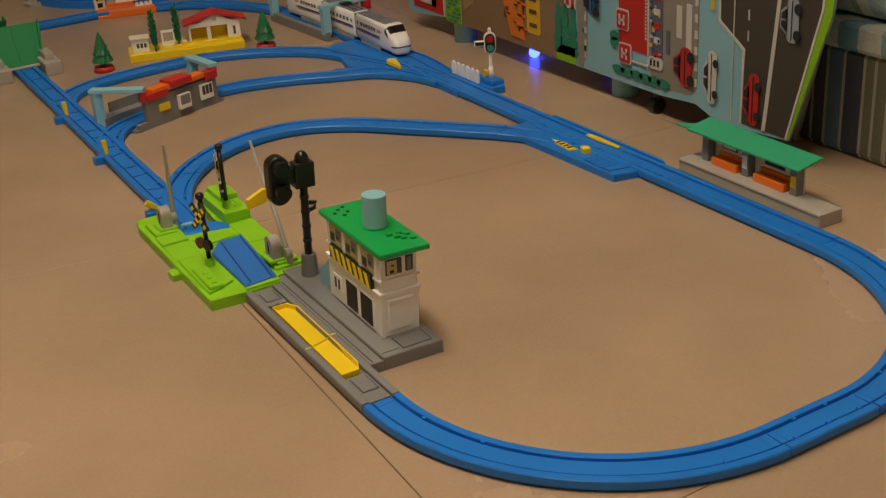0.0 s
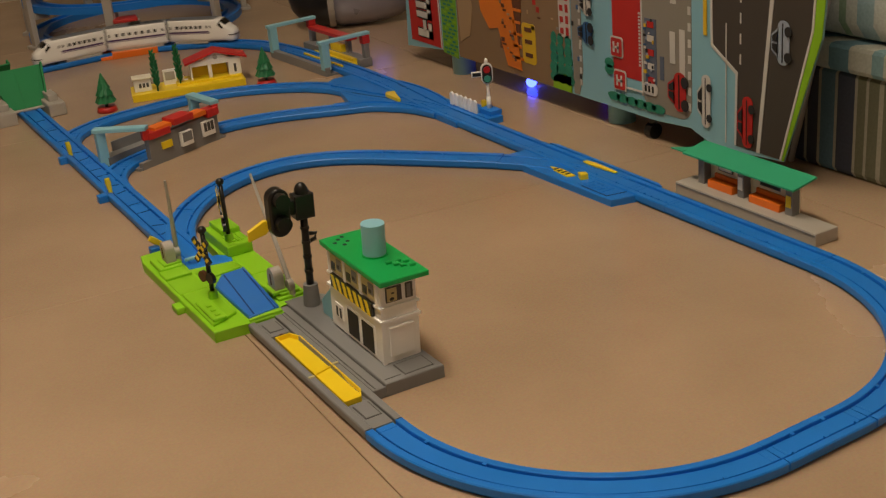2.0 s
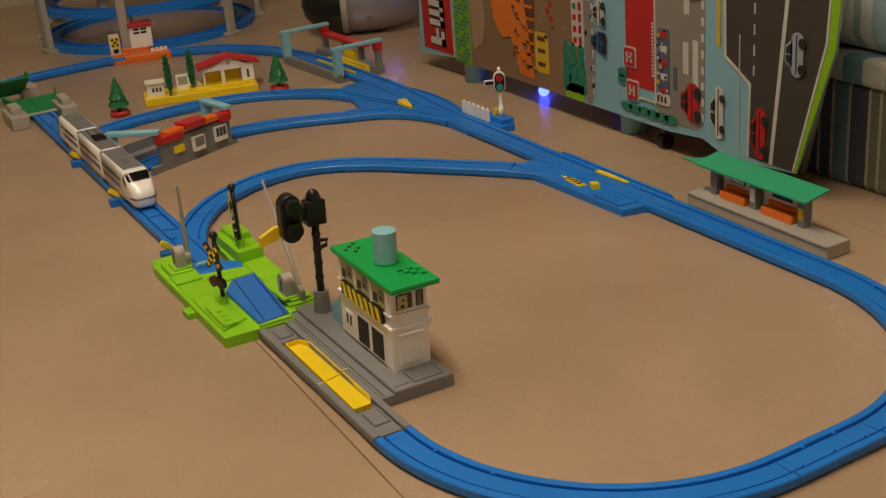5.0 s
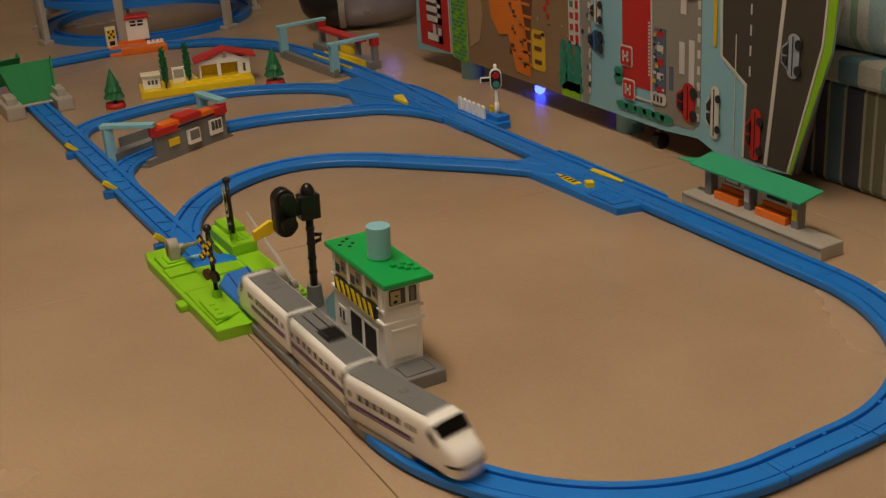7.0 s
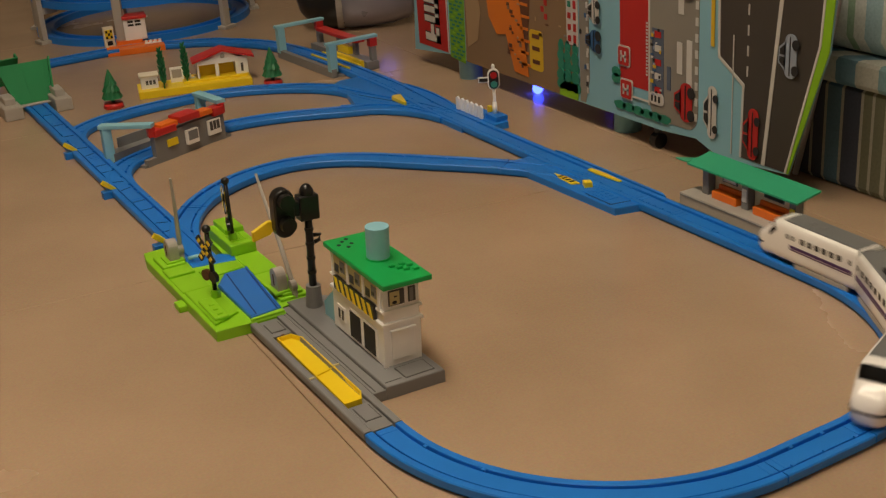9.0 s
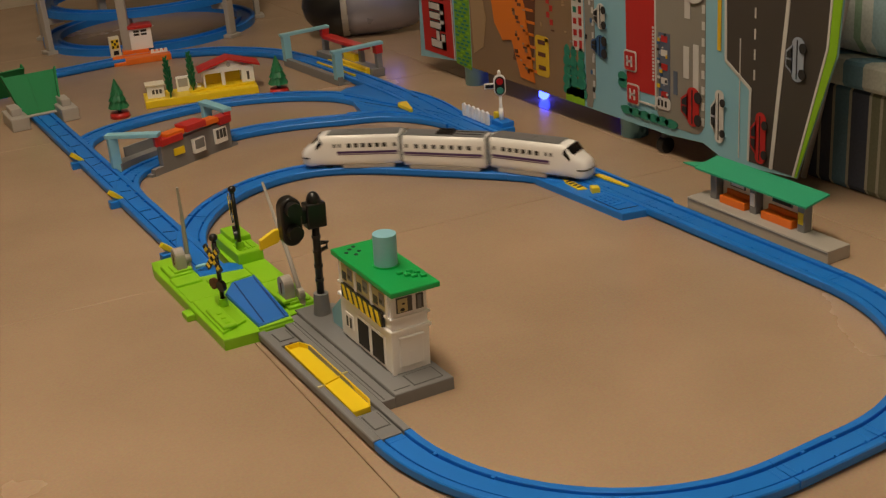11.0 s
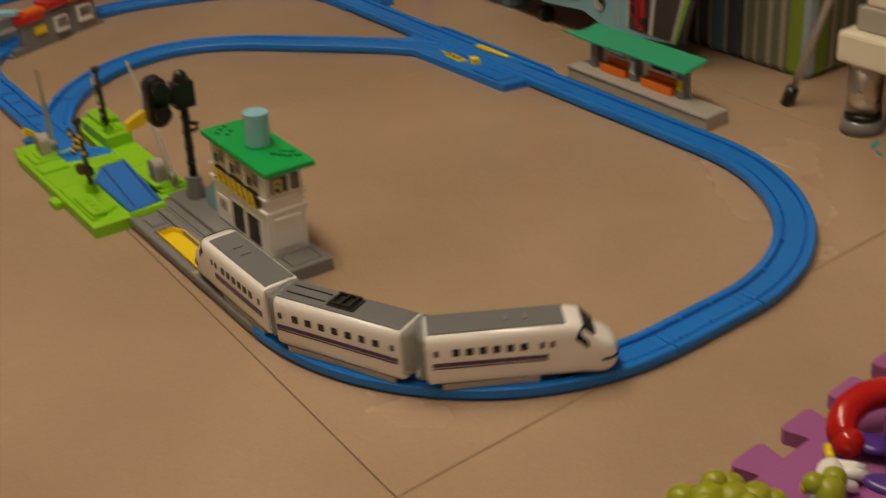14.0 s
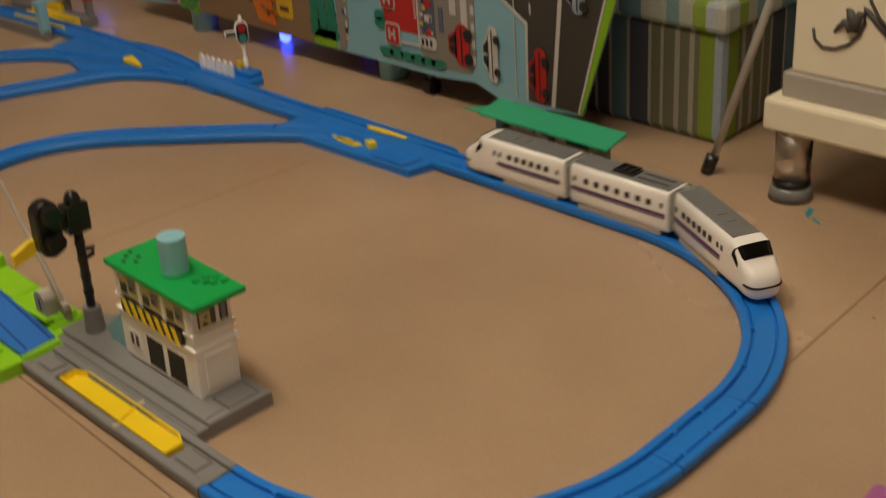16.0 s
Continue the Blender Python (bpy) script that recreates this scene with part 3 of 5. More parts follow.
# ---- signal box ----
def signal_box():
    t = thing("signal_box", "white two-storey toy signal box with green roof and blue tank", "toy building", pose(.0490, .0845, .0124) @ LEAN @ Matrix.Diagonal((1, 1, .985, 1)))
    w, d = .037, .104
    part("lower_wall", finish(box(0, w, 0, d, 0, .040, .0006)), WHITE, t)
    part("ledge", finish(box(-.0018, w + .0018, -.0018, d + .0018, .0400, .0432, .0005)), WHITE, t)
    part("upper_wall", finish(box(.0008, w - .0008, .0008, d - .0008, .0432, .0800, .0005)), WHITE, t)
    part("ledge", finish(box(-.0012, w + .0012, -.0012, d + .0012, .0530, .0555, .0005)), WHITE, t)
    part("roof", finish(box(-.004, w + .007, -.011, d + .006, .0800, .0852, .0009)), GREEN, t, "green roof slab with round holes")
    for i, (x, y) in enumerate([(.004, .092), (.010, .098), (.010, .084), (.016, .090), (.016, .102)]):
        # flat black discs stand for the shaded holes
        part("roof_hole_shade", finish(cyl(x, y, .0849, .0856, .0020, seg=14)), BLACK_MATT, t)
    part("tank", finish(cyl(.022, .048, .0852, .1155, .0107, seg=32)), SKY, t, "light blue round tank")
    part("tank_rim", finish(cyl(.022, .048, .0850, .0864, .0120, seg=32)), GREEN, t)
    for k, (x, y) in enumerate([(.030, .010), (.036, .016), (.031, .021), (.026, .015), (.022, .022), (.037, .006)]):
        part("roof_stud", finish(box(x - .0028, x + .0028, y - .0020, y + .0020, .0850, .0878, .0008)), GREEN, t)
    # long side: upper windows, warning stripes, door openings
    for y in (.020, .052, .083):
        f = part("window", finish(box(-.0008, .0014, y - .0125, y + .0125, .0590, .0765, .0003)), CREAM_PRINT, t, "printed window with cream figures")
        part("pane", finish(box(-.0012, .0, y - .0105, y - .0010, .0640, .0750)), GREY, f)
        part("pane", finish(box(-.0012, .0, y + .0020, y + .0105, .0610, .0690)), GREY_DARK, f)
        part("print_mark", finish(box(-.0015, .0, y - .0070, y - .0020, .0660, .0690)), BLACK, f)
        part("print_mark", finish(box(-.0015, .0, y + .0040, y + .0085, .0620, .0665)), BLACK, f)
    for y in (.0055, .036, .0675, .0985):
        part("pilaster", finish(box(-.0012, .0010, y - .0022, y + .0022, .0556, .0800, .0004)), WHITE, t)
    band = part("stripe_board", finish(box(-.0030, .0002, .012, .094, .0434, .0566, .0004)), BLACK, t, "black board with yellow slanted bars")
    for i in range(7):
        y = .014 + i * .0112
        bar = prism([(y, .0436), (y + .0052, .0436), (y + .0105, .0562), (y + .0053, .0562)], .0008, Matrix.Translation((-.0028, 0, 0)) @ Matrix(((0, 0, -1, 0), (1, 0, 0, 0), (0, 1, 0, 0), (0, 0, 0, 1))))
        part("bar", finish(bar), YELLOW, band)
    for y0, y1, z0, z1 in ((.015, .037, .005, .031), (.044, .0655, .005, .031)):
        f = part("door", finish(box(-.0012, .001, y0 - .002, y1 + .002, z0 - .002, z1 + .002, .0004)), WHITE, t)
        # black sheet stands for the shade inside the open doorway
        part("opening_shade", finish(box(-.0016, .0, y0, y1, z0, z1)), BLACK_MATT, f)
    f = part("small_window", finish(box(-.0012, .001, .077, .093, .012, .027, .0004)), WHITE, t)
    for y in (.0795, .0865):
        part("slot", finish(box(-.0016, .0, y, y + .0035, .014, .024)), GREY_DARK, f)
    # short side
    for x0, x1 in ((.006, .0215), (.0255, .0325)):
        f = part("window", finish(box(x0, x1, -.0004, .0014, .0590, .0735, .0003)), GREY_DARK, t)
        part("pane", finish(box(x0 + .001, x0 + .0065 + (.004 if x0 < .01 else -.002), -.0008, .001, .060, .0725)), CREAM_PRINT if x0 < .01 else GREY, f)
        if x0 < .01:
            part("print_mark", finish(box(x0 + .005, x0 + .008, -.0012, .001, .0670, .0685, .0003)), BLACK, f)
            part("print_mark", finish(ball(x0 + .0055, -.0004, .0622, .0026, .0010, .0018), True), BLACK, f)
    part("panel", finish(box(.007, .030, -.0014, .001, .006, .034, .0006)), WHITE, t)
    part("panel_lip", finish(box(.006, .031, -.0030, .001, .0338, .0358, .0006)), WHITE, t)
    part("corner_strip", finish(box(-.0010, .0030, -.0014, .002, 0, .0400, .0005)), WHITE, t)
    part("roof_rim", finish(box(.002, w - .002, .004, d - .004, .0780, .0801)), WHITE, t)
    part("plate", finish(box(.015, .021, -.0016, .001, .018, .021, .0003)), WHITE, t)
    return t


def pit_platform():
    t = thing("inspection_track", "grey toy inspection track with yellow pit and raised platform", "toy track")
    low = [(u, (.0050 if abs(u) < .0100 else v)) for u, v in RAIL]
    part("rail", finish(sweep([(.003, .001), (.003, .05), (.003, .12), (.003, .19), (.003, .2465)], low)), GREY, t)
    for y0, y1 in ((.002, .0470), (.2090, .2465)):
        bed = part("end_bed", finish(box(-.0066, .0126, y0, y1, .0048, .0088, .0004)), GREY, t)
        a, b = (y0 + .016, y1 - .004) if y0 < .1 else (y0 + .008, y1 - .008)
        # dark sheet left showing as the shaded rim of the socket
        part("socket", finish(box(-.0046, .0106, a, b, .0086, .0091)), GREY_DARK, bed)
        part("socket_floor", finish(box(-.0034, .0094, a + .0012, b, .0089, .0094)), GREY, bed)
    part("band", finish(box(.0208, .0335, .0535, .262, 0, .0100, .0008)), GREY, t)
    part("platform", finish(prism([(.0335, .0535), (.090, .0515), (.090, .240), (.062, .268), (.0335, .268)], .0124, None, .0012)), GREY, t)
    # dark strips put the shade of the edge groove and step into colour
    part("edge_shade", finish(box(.0236, .0246, .056, .258, .0098, .0104)), GREY_DARK, t)
    part("edge_shade", finish(box(.0325, .0336, .056, .262, .0098, .0105)), GREY_DARK, t)
    p = part("panel_line", finish(box(.0545, .0835, .0575, .0795, .0122, .0127)), GREY_DARK, t)
    part("platform_panel", finish(box(.0555, .0825, .0585, .0785, .0124, .0130, .0003)), GREY, p)
    part("panel_line", finish(box(.036, .052, .0600, .0610, .0122, .0127)), GREY_DARK, t)
    # the yellow basin: floor, walls and a rib
    pit = [(-.0070, .052), (.0090, .052), (.0145, .064), (.0155, .190), (.0095, .203), (-.0055, .203)]
    part("pit", finish(prism(pit, .0012, Matrix.Translation((0, 0, .0051)), .0003)), YELLOW, t, "yellow pit tray")
    for (ax, ay), (bx, by) in zip(pit, pit[1:] + pit[:1]):
        d = math.hypot(bx - ax, by - ay)
        bm = box(0, d, 0, .0013, .0052, .0108, .0003)
        bmesh.ops.transform(bm, matrix=Matrix.Translation((ax, ay, 0)) @ Matrix.Rotation(math.atan2(by - ay, bx - ax), 4, "Z"), verts=bm.verts)
        part("pit_wall", finish(bm), YELLOW, t)
    part("pit_rib", finish(prism([(-.006, .1165), (.0145, .1225), (.0145, .1238), (-.006, .1178)], .0016, Matrix.Translation((0, 0, .0061)))), YELLOW, t)
    part("pit_knob", finish(ball(.002, .2045, .0098, .0028, .0022, .0018), True), BROWN_SIGN, t)
    for x, y in ((-.0105, .108), (.0170, .118)):
        part("pin", finish(box(x - .003, x + .003, y, y + .0025, H - .0004, H + .0012, .0003)), CREAM_PRINT, t)
    s = thing("platform_stairs", "light blue toy stairs beside the signal box", "toy stairs", pose(.0540, .1915, .0124))
    for i in range(4):
        part("stair", finish(box(0, .014, i * .006, i * .006 + .007, 0, .030 - i * .006, .0004)), SKY, s)
    for x in (-.0012, .0140):
        part("stair_side", finish(prism([(0, 0), (.026, 0), (.026, .014), (0, .036)], .0014, Matrix.Translation((x + .0014, 0, 0)) @ Matrix(((0, 0, -1, 0), (1, 0, 0, 0), (0, 1, 0, 0), (0, 0, 0, 1))))), SKY, s)


def big_signal():
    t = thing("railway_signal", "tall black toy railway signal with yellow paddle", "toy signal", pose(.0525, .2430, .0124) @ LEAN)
    part("pedestal", finish(cyl(0, 0, 0, .022, .0085, .0072)), GREY, t)
    part("pole", finish(tube([(0, 0, .02), (0, 0, .104)], .0038, 12), True), BLACK, t)
    for z in (.035, .05, .065, .08):
        part("collar", finish(cyl(0, 0, z, z + .003, .0045)), BLACK, t)
    part("hook", finish(tube([(.003, 0, .066), (.010, 0, .068), (.011, 0, .073), (.004, 0, .074)], .0022, 8), True), BLACK, t)
    part("box", finish(box(-.010, .010, -.007, .007, .092, .117, .0015)), BLACK, t)
    part("cap", finish(ball(0, 0, .119, .0068, .0068, .0085), True), BLACK, t)
    part("bracket", finish(box(-.020, -.008, -.004, .004, .098, .112, .001)), BLACK, t)
    outline = [(.0105 * math.cos(a), (.0135 if math.sin(a) > 0 else -.0135) + .0105 * math.sin(a)) for a in [2 * math.pi * (i + .5) / 28 for i in range(28)]]
    head = prism(outline, .012, Matrix.Translation((-.026, .004, .104)) @ Matrix.Rotation(math.pi / 2, 4, "X"), .0018)
    h = part("head", finish(head), BLACK, t, "rounded black two-lamp signal head")
    for z in (.116, .093):
        lens = cyl(0, 0, -.0012, .0022, .0068, seg=20, m=Matrix.Translation((-.026, -.0085, z)) @ Matrix.Rotation(math.pi / 2, 4, "X"))
        part("lens", finish(lens), BLACK_MATT, h)
        hood = cyl(0, 0, -.002, .006, .0075, seg=20, m=Matrix.Translation((-.026, -.011, z + .002)) @ Matrix.Rotation(math.pi / 2, 4, "X"))
        part("hood", finish(hood), BLACK, h)
    pad = prism([(-.056, .079), (-.038, .083), (-.034, .088), (-.034, .096), (-.040, .0965), (-.056, .089)], .004, Matrix.Translation((0, .006, 0)) @ Matrix.Rotation(math.pi / 2, 4, "X"), .0008)
    part("paddle", finish(pad), YELLOW, t, "yellow pointed paddle")


# ---- turnouts ----
def turnout_plate():
    t = thing("turnout_plate", "blue turnout side plate with yellow controls", "toy turnout")
    part("plate", finish(prism([(.4765, .262), (.443, .270), (.437, .44), (.445, .49), (.4765, .49)], .0088, None, .001)), BLUE, t)
    part("pad", finish(box(.4475, .4690, .296, .340, .0086, .0096, .0004)), BLUE, t)
    for i in range(4):
        for k in range(3):
            part("stud", finish(box(.4500 + k * .0062, .4532 + k * .0062, .302 + i * .009, .3062 + i * .009, .0095, .0104, .0003)), BLUE, t)
    # dark outline strip in place of a shaded groove
    part("groove", finish(prism([(.446, .282), (.472, .277), (.472, .279), (.448, .284), (.447, .33), (.4455, .33)], .0005, Matrix.Translation((0, 0, .0087)))), BLUE_SHADE, t)
    ar = part("arrow_plate", finish(prism([(.451, .366), (.461, .362), (.463, .392), (.458, .412), (.453, .396)], .0014, Matrix.Translation((0, 0, .0087)), .0003)), YELLOW, t, "yellow plate with black bars")
    for y in (.371, .379, .387, .395):
        part("bar", finish(box(.4535, .4605, y, y + .0035, .0099, .0106)), BLACK, ar)
    part("knob", finish(prism([(.4565, .346), (.466, .343), (.469, .352), (.4615, .358)], .007, Matrix.Translation((0, 0, .0087)), .001)), YELLOW, t)
    part("far_edge", finish(prism([(.5115, .262), (.516, .272), (.516, .475), (.5115, .487)], .0098, None, .0008)), BLUE, t)
    lever = thing("turnout_lever", "yellow turnout lever lying on blue track", "toy lever", pose(.4985, .362, .0106, 0, 0, 2))
    part("blade", finish(prism([(-.002, -.03), (.002, -.03), (.0042, .012), (.003, .030), (-.003, .030), (-.0042, .012)], .0018, None, .0005)), YELLOW, lever)
    l2 = thing("turnout_lever", "yellow wedge lever on blue Y turnout", "toy lever", pose(.466, .835, .0106, 0, 0, -12))
    part("blade", finish(prism([(-.006, .022), (-.010, .012), (-.001, -.028), (.003, -.026), (.007, .020)], .0050, None, .001)), YELLOW, l2)
    y = thing("turnout_plate", "blue Y turnout plate joining three tracks", "toy turnout")
    part("plate", finish(prism([(.471, .66), (.472, .76), (.445, .842), (.424, .862), (.411, .882), (.416, .905), (.424, .935), (.430, .975), (.432, 1.005), (.452, 1.02), (.488, 1.02), (.520, .95), (.528, .88), (.524, .76), (.509, .66)], .0084, None, .0008)), BLUE, y)
    for nodes in ([(.509, .70, 90), (.524, .80, 84), (.519, .92, 104)], [(.497, .745, 98), (.470, .855, 112), (.430, .98, 108)], [(.474, .75, 100), (.440, .838, 132), (.385, .878, 155)]):
        part("rim", finish(sweep([(p[0], p[1]) for p in line(nodes, 14)], [(-.0014, .0080), (-.0014, .0104), (.0014, .0104), (.0014, .0080)])), BLUE, y)
    # the grooves' shade, drawn as dark strips on the plate
    for nodes in ([(.505, .75, 92), (.5105, .84, 88), (.506, .93, 98)], [(.486, .745, 98), (.458, .856, 112), (.4185, .97, 108)]):
        part("bed_groove", finish(sweep([(p[0], p[1]) for p in line(nodes, 14)], [(-.0009, .0080), (-.0009, .0088), (.0009, .0088), (.0009, .0080)])), BLUE_SHADE, y)


def lever(x, y, rz):
    t = thing("turnout_lever", "small yellow turnout lever on blue track edge", "toy lever", pose(x, y, 0), "yellow levers")
    part("bracket", finish(box(-.018, -.004, -.006, .006, 0, .0096, .0008)), BLUE, t)
    a = part("handle", finish(prism([(-.0022, 0), (.0022, 0), (.0036, .015), (.0030, .021), (-.0030, .021), (-.0036, .015)], .0044, Matrix.Translation((0, .0025, 0)) @ Matrix.Rotation(math.pi / 2, 4, "X"), .0012)), YELLOW, t)
    a.matrix_basis = pose(0, 0, .0075, 0, rz, 0)
    return a


# ---- stop with platform ----
def platform_stop():
    t = thing("platform_shelter", "grey toy platform with green roof and orange benches", "toy station", pose(.010, .009, -.006))
    part("platform", finish(box(.514, .546, .028, .244, .0062, .0210, .0010)), GREY_LIGHT, t, "light grey platform slab")
    part("kerb_line", finish(box(.5134, .5150, .029, .243, .0178, .0192)), GREY, t)
    for y in (.078, .150, .214):
        part("post", finish(box(.531, .542, y, y + .010, .0205, .0560, .0008)), GREY, t)
    part("back_wall", finish(box(.5425, .5455, .080, .222, .0205, .0550, .0006)), CREAM, t, "cream back wall")
    for y0, y1 in ((.094, .140), (.166, .206)):
        b = part("bench", finish(box(.5285, .5430, y0, y1, .0205, .0300, .0012)), ORANGE, t, "orange bench")
        part("bench_back", finish(box(.5395, .5430, y0, y1, .0295, .0350, .0008)), ORANGE, b)
        p = part("poster", finish(box(.5415, .5428, y0 + .012, y1 - .004, .0385, .0530, .0003)), GREY_DARK, t)
        part("poster_sheet", finish(box(.5411, .5417, y0 + .014, y1 - .006, .0400, .0515)), WHITE if y0 > .15 else BLACK_MATT, p)
    part("notice", finish(box(.5302, .5312, .0795, .0865, .0300, .0430)), YELLOW, t)
    part("notice", finish(box(.5302, .5312, .1515, .1585, .0300, .0450)), WHITE, t)
    roof = prism([(-.017, 0), (.017, .0065), (.017, .0085), (-.017, .0022)], .172, Matrix.Translation((.537, .238, .0545)) @ Matrix.Rotation(math.pi / 2, 4, "X"))
    part("roof", finish(roof), GREEN_SEA, t, "sea green sloping roof")
    part("gable", finish(prism([(.520, .238), (.520, .258), (.540, .238)], .0016, Matrix.Translation((0, 0, .0565)))), GREEN_SEA, t)


# ---- the two stations with pale blue frames ----
def curved_station():
    t = thing("curved_station", "grey curved toy station with red roofs and light blue frames", "toy station")
    mid = line([(.040, .843, 35), (.103, .872, 25), (.200, .909, 8)], 10)

    def off(p0, p1, u):
        dx, dy = p1[0] - p0[0], p1[1] - p0[1]
        d = math.hypot(dx, dy)
        return (p0[0] + dy / d * u, p0[1] - dx / d * u)
    edge = [off(mid[max(0, i - 1)], mid[min(len(mid) - 1, i + 1)] if i else mid[1], .030) if i else off(mid[0], mid[1], .030) for i in range(len(mid))]
    near = edge[5:]
    far = [off(mid[max(0, i - 1)], mid[min(len(mid) - 1, i + 1)] if i else mid[1], -.030) for i in range(len(mid))]
    far[0] = off(mid[0], mid[1], -.030)
    part("wall", finish(sweep([(p[0], p[1]) for p in near], [(-.0045, 0), (-.0045, .0400), (.0045, .0400), (.0045, 0)])), GREY, t, "grey station wall")
    part("near_kerb", finish(sweep([(p[0], p[1]) for p in edge[2:6]], [(-.0030, 0), (-.0030, .0100), (.0045, .0100), (.0045, 0)])), GREY, t)
    part("far_platform", finish(sweep([(p[0], p[1]) for p in far], [(-.010, 0), (-.010, .0160), (.010, .0160), (.010, 0)])), GREY, t)
    part("deck", finish(sweep([(p[0], p[1]) for p in mid], [(-.032, 0), (-.032, .0035), (.032, .0035), (.032, 0)])), GREY, t)
    part("low_wall", finish(sweep([(p[0], p[1]) for p in far[4:]], [(-.010, .016), (-.010, .0300), (-.007, .0300), (-.007, .016)])), GREY, t)
    a, b = near[0], near[-1]
    ang = math.atan2(b[1] - a[1], b[0] - a[0])
    L = math.hypot(b[0] - a[0], b[1] - a[1])
    m = Matrix.Translation((a[0], a[1], 0)) @ Matrix.Rotation(ang, 4, "Z")

    def on(name, mat, *bb, bevel=.0006, parent=None, label=""):
        bm = box(*bb, bevel)
        bmesh.ops.transform(bm, matrix=m, verts=bm.verts)
        return part(name, finish(bm), mat, parent or t, label)
    sag = -.0075
    on("roof_block", RED, 0, L * .30, -.008, .010, .0385, .0480)
    on("roof_block", ORANGE, L * .10, L * .34, -.006, .012, .0450, .0520)
    on("roof_block", RED, L * .34, L * .62, -.004 + sag, .014, .0470, .0560)
    on("roof_block", ORANGE, L * .62, L * .84, -.006, .012, .0440, .0510)
    on("roof_block", RED, L * .84, L * 1.0, -.008, .010, .0385, .0500)
    on("poster", WHITE, L * .42, L * .58, -.0098, -.0040, .0125, .0330, bevel=.0003)
    on("poster_print", GREY, L * .435, L * .565, -.0102, -.0090, .0185, .0318, bevel=0)
    on("poster", WHITE, L * .75, L * .93, -.0066, -.0030, .0130, .0350, bevel=.0003)
    for k in (.79, .84, .89):
        on("poster_print", GREY_DARK, L * (k - .02), L * (k + .02), -.0070, -.0060, .0200, .0330, bevel=0)
    on("notice", YELLOW, L * .16, L * .30, -.0075, -.0035, .0190, .0290, bevel=.0003)
    for p, q in ((far[0], near[0]), (far[-1], near[-1])):
        d = Vector((q[0] - p[0], q[1] - p[1], 0))
        part("frame_post", finish(box(p[0] - .0065, p[0] + .0065, p[1] - .0065, p[1] + .0065, .004, .0535, .0008)), SKY, t, "light blue frame post")
        bm = box(-.008, d.length + .004, -.0075, .0075, .0530, .0585, .0008)
        bmesh.ops.transform(bm, matrix=Matrix.Translation((p[0], p[1], 0)) @ Matrix.Rotation(math.atan2(d.y, d.x), 4, "Z"), verts=bm.verts)
        part("frame_beam", finish(bm), SKY, t, "light blue frame beam")
        part("frame_foot", finish(box(q[0] - .005, q[0] + .005, q[1] - .005, q[1] + .005, .039, .0530, .0006)), RED, t)
    part("pit_tray", finish(box(.085, .112, .862, .876, .0036, .0100, .0006)), YELLOW, t)


def straight_station():
    t = thing("straight_station", "grey straight toy station with light blue gantries", "toy station", pose(.501, 1.175, 0, 0, 0, 3))
    part("deck", finish(box(-.042, .042, -.105, .105, 0, .0036, .0005)), GREY, t)
    part("side_wall", finish(box(-.046, -.036, -.105, .105, 0, .0150, .0008)), GREY, t)
    part("side_wall", finish(box(.022, .046, -.105, .105, 0, .0150, .0008)), GREY, t)
    for x in (-.012, .010):
        part("yellow_rail", finish(box(x, x + .004, -.100, .04, .0036, .0120, .0005)), YELLOW, t)
    part("yellow_tray", finish(box(.014, .022, -.095, .03, .0036, .0170, .0006)), YELLOW, t)
    for y in (-.098, .098):
        part("gantry_post", finish(box(-.047, -.033, y - .006, y + .006, .0100, .0550, .0008)), SKY, t, "light blue gantry post")
        part("gantry_beam", finish(box(-.050, .048, y - .006, y + .006, .0545, .0600, .0010)), SKY, t, "light blue gantry beam")
        part("red_post", finish(box(.032, .046, y - .006, y + .006, .0400, .0545, .0008)), RED, t)
        part("grey_post", finish(box(.034, .044, y - .005, y + .005, .0140, .0405, .0008)), GREY, t)
    for y in (-.04, .02):
        part("grey_post", finish(box(.034, .042, y - .005, y + .005, .0140, .0400, .0008)), GREY, t)
    part("canopy", finish(box(.026, .046, -.06, .085, .0395, .0460, .0010)), RED, t, "red canopy")
    part("bench", finish(box(.028, .038, -.03, .01, .0145, .0280, .0008)), YELLOW, t)
    part("knob", finish(ball(-.030, -.01, .007, .005, .004, .004)), YELLOW, t)


# ---- scenery ----
def fir(x, y, s=1.0):
    t = thing("toy_tree", "dark green toy fir tree in a red pot", "toy tree", pose(x, y, 0), "toy fir trees")
    part("pot", finish(cyl(0, 0, 0, .008, .0165, .0150, 24), True), RED, t, "round red pot")
    part("trunk", finish(cyl(0, 0, .007, .018, .0030, .0026, 10), True), GREY_DARK, t)
    bm = bmesh.new()
    rings = []
    prof = []
    for k, (z0, r0, z1, r1) in enumerate([(.016, .0165, .029, .0105), (.028, .0140, .040, .0080), (.038, .0105, .050, .0052), (.047, .0070, .0635, .0008)]):
        prof += [(z0, r0), (z1, r1)]
    for z, r in prof:
        rings.append([bm.verts.new((r * (1 + .07 * math.sin(7 * a + z * 900)) * math.cos(a), r * (1 + .07 * math.sin(7 * a + z * 900)) * math.sin(a), z)) for a in [2 * math.pi * i / 28 for i in range(28)]])
    for a, b in zip(rings, rings[1:]):
        for k in range(28):
            bm.faces.new((a[k], a[(k + 1) % 28], b[(k + 1) % 28], b[k]))
    bm.faces.new(rings[0][::-1])
    bm.faces.new(rings[-1])
    part("crown", finish(bm), GREEN_TREE, t)


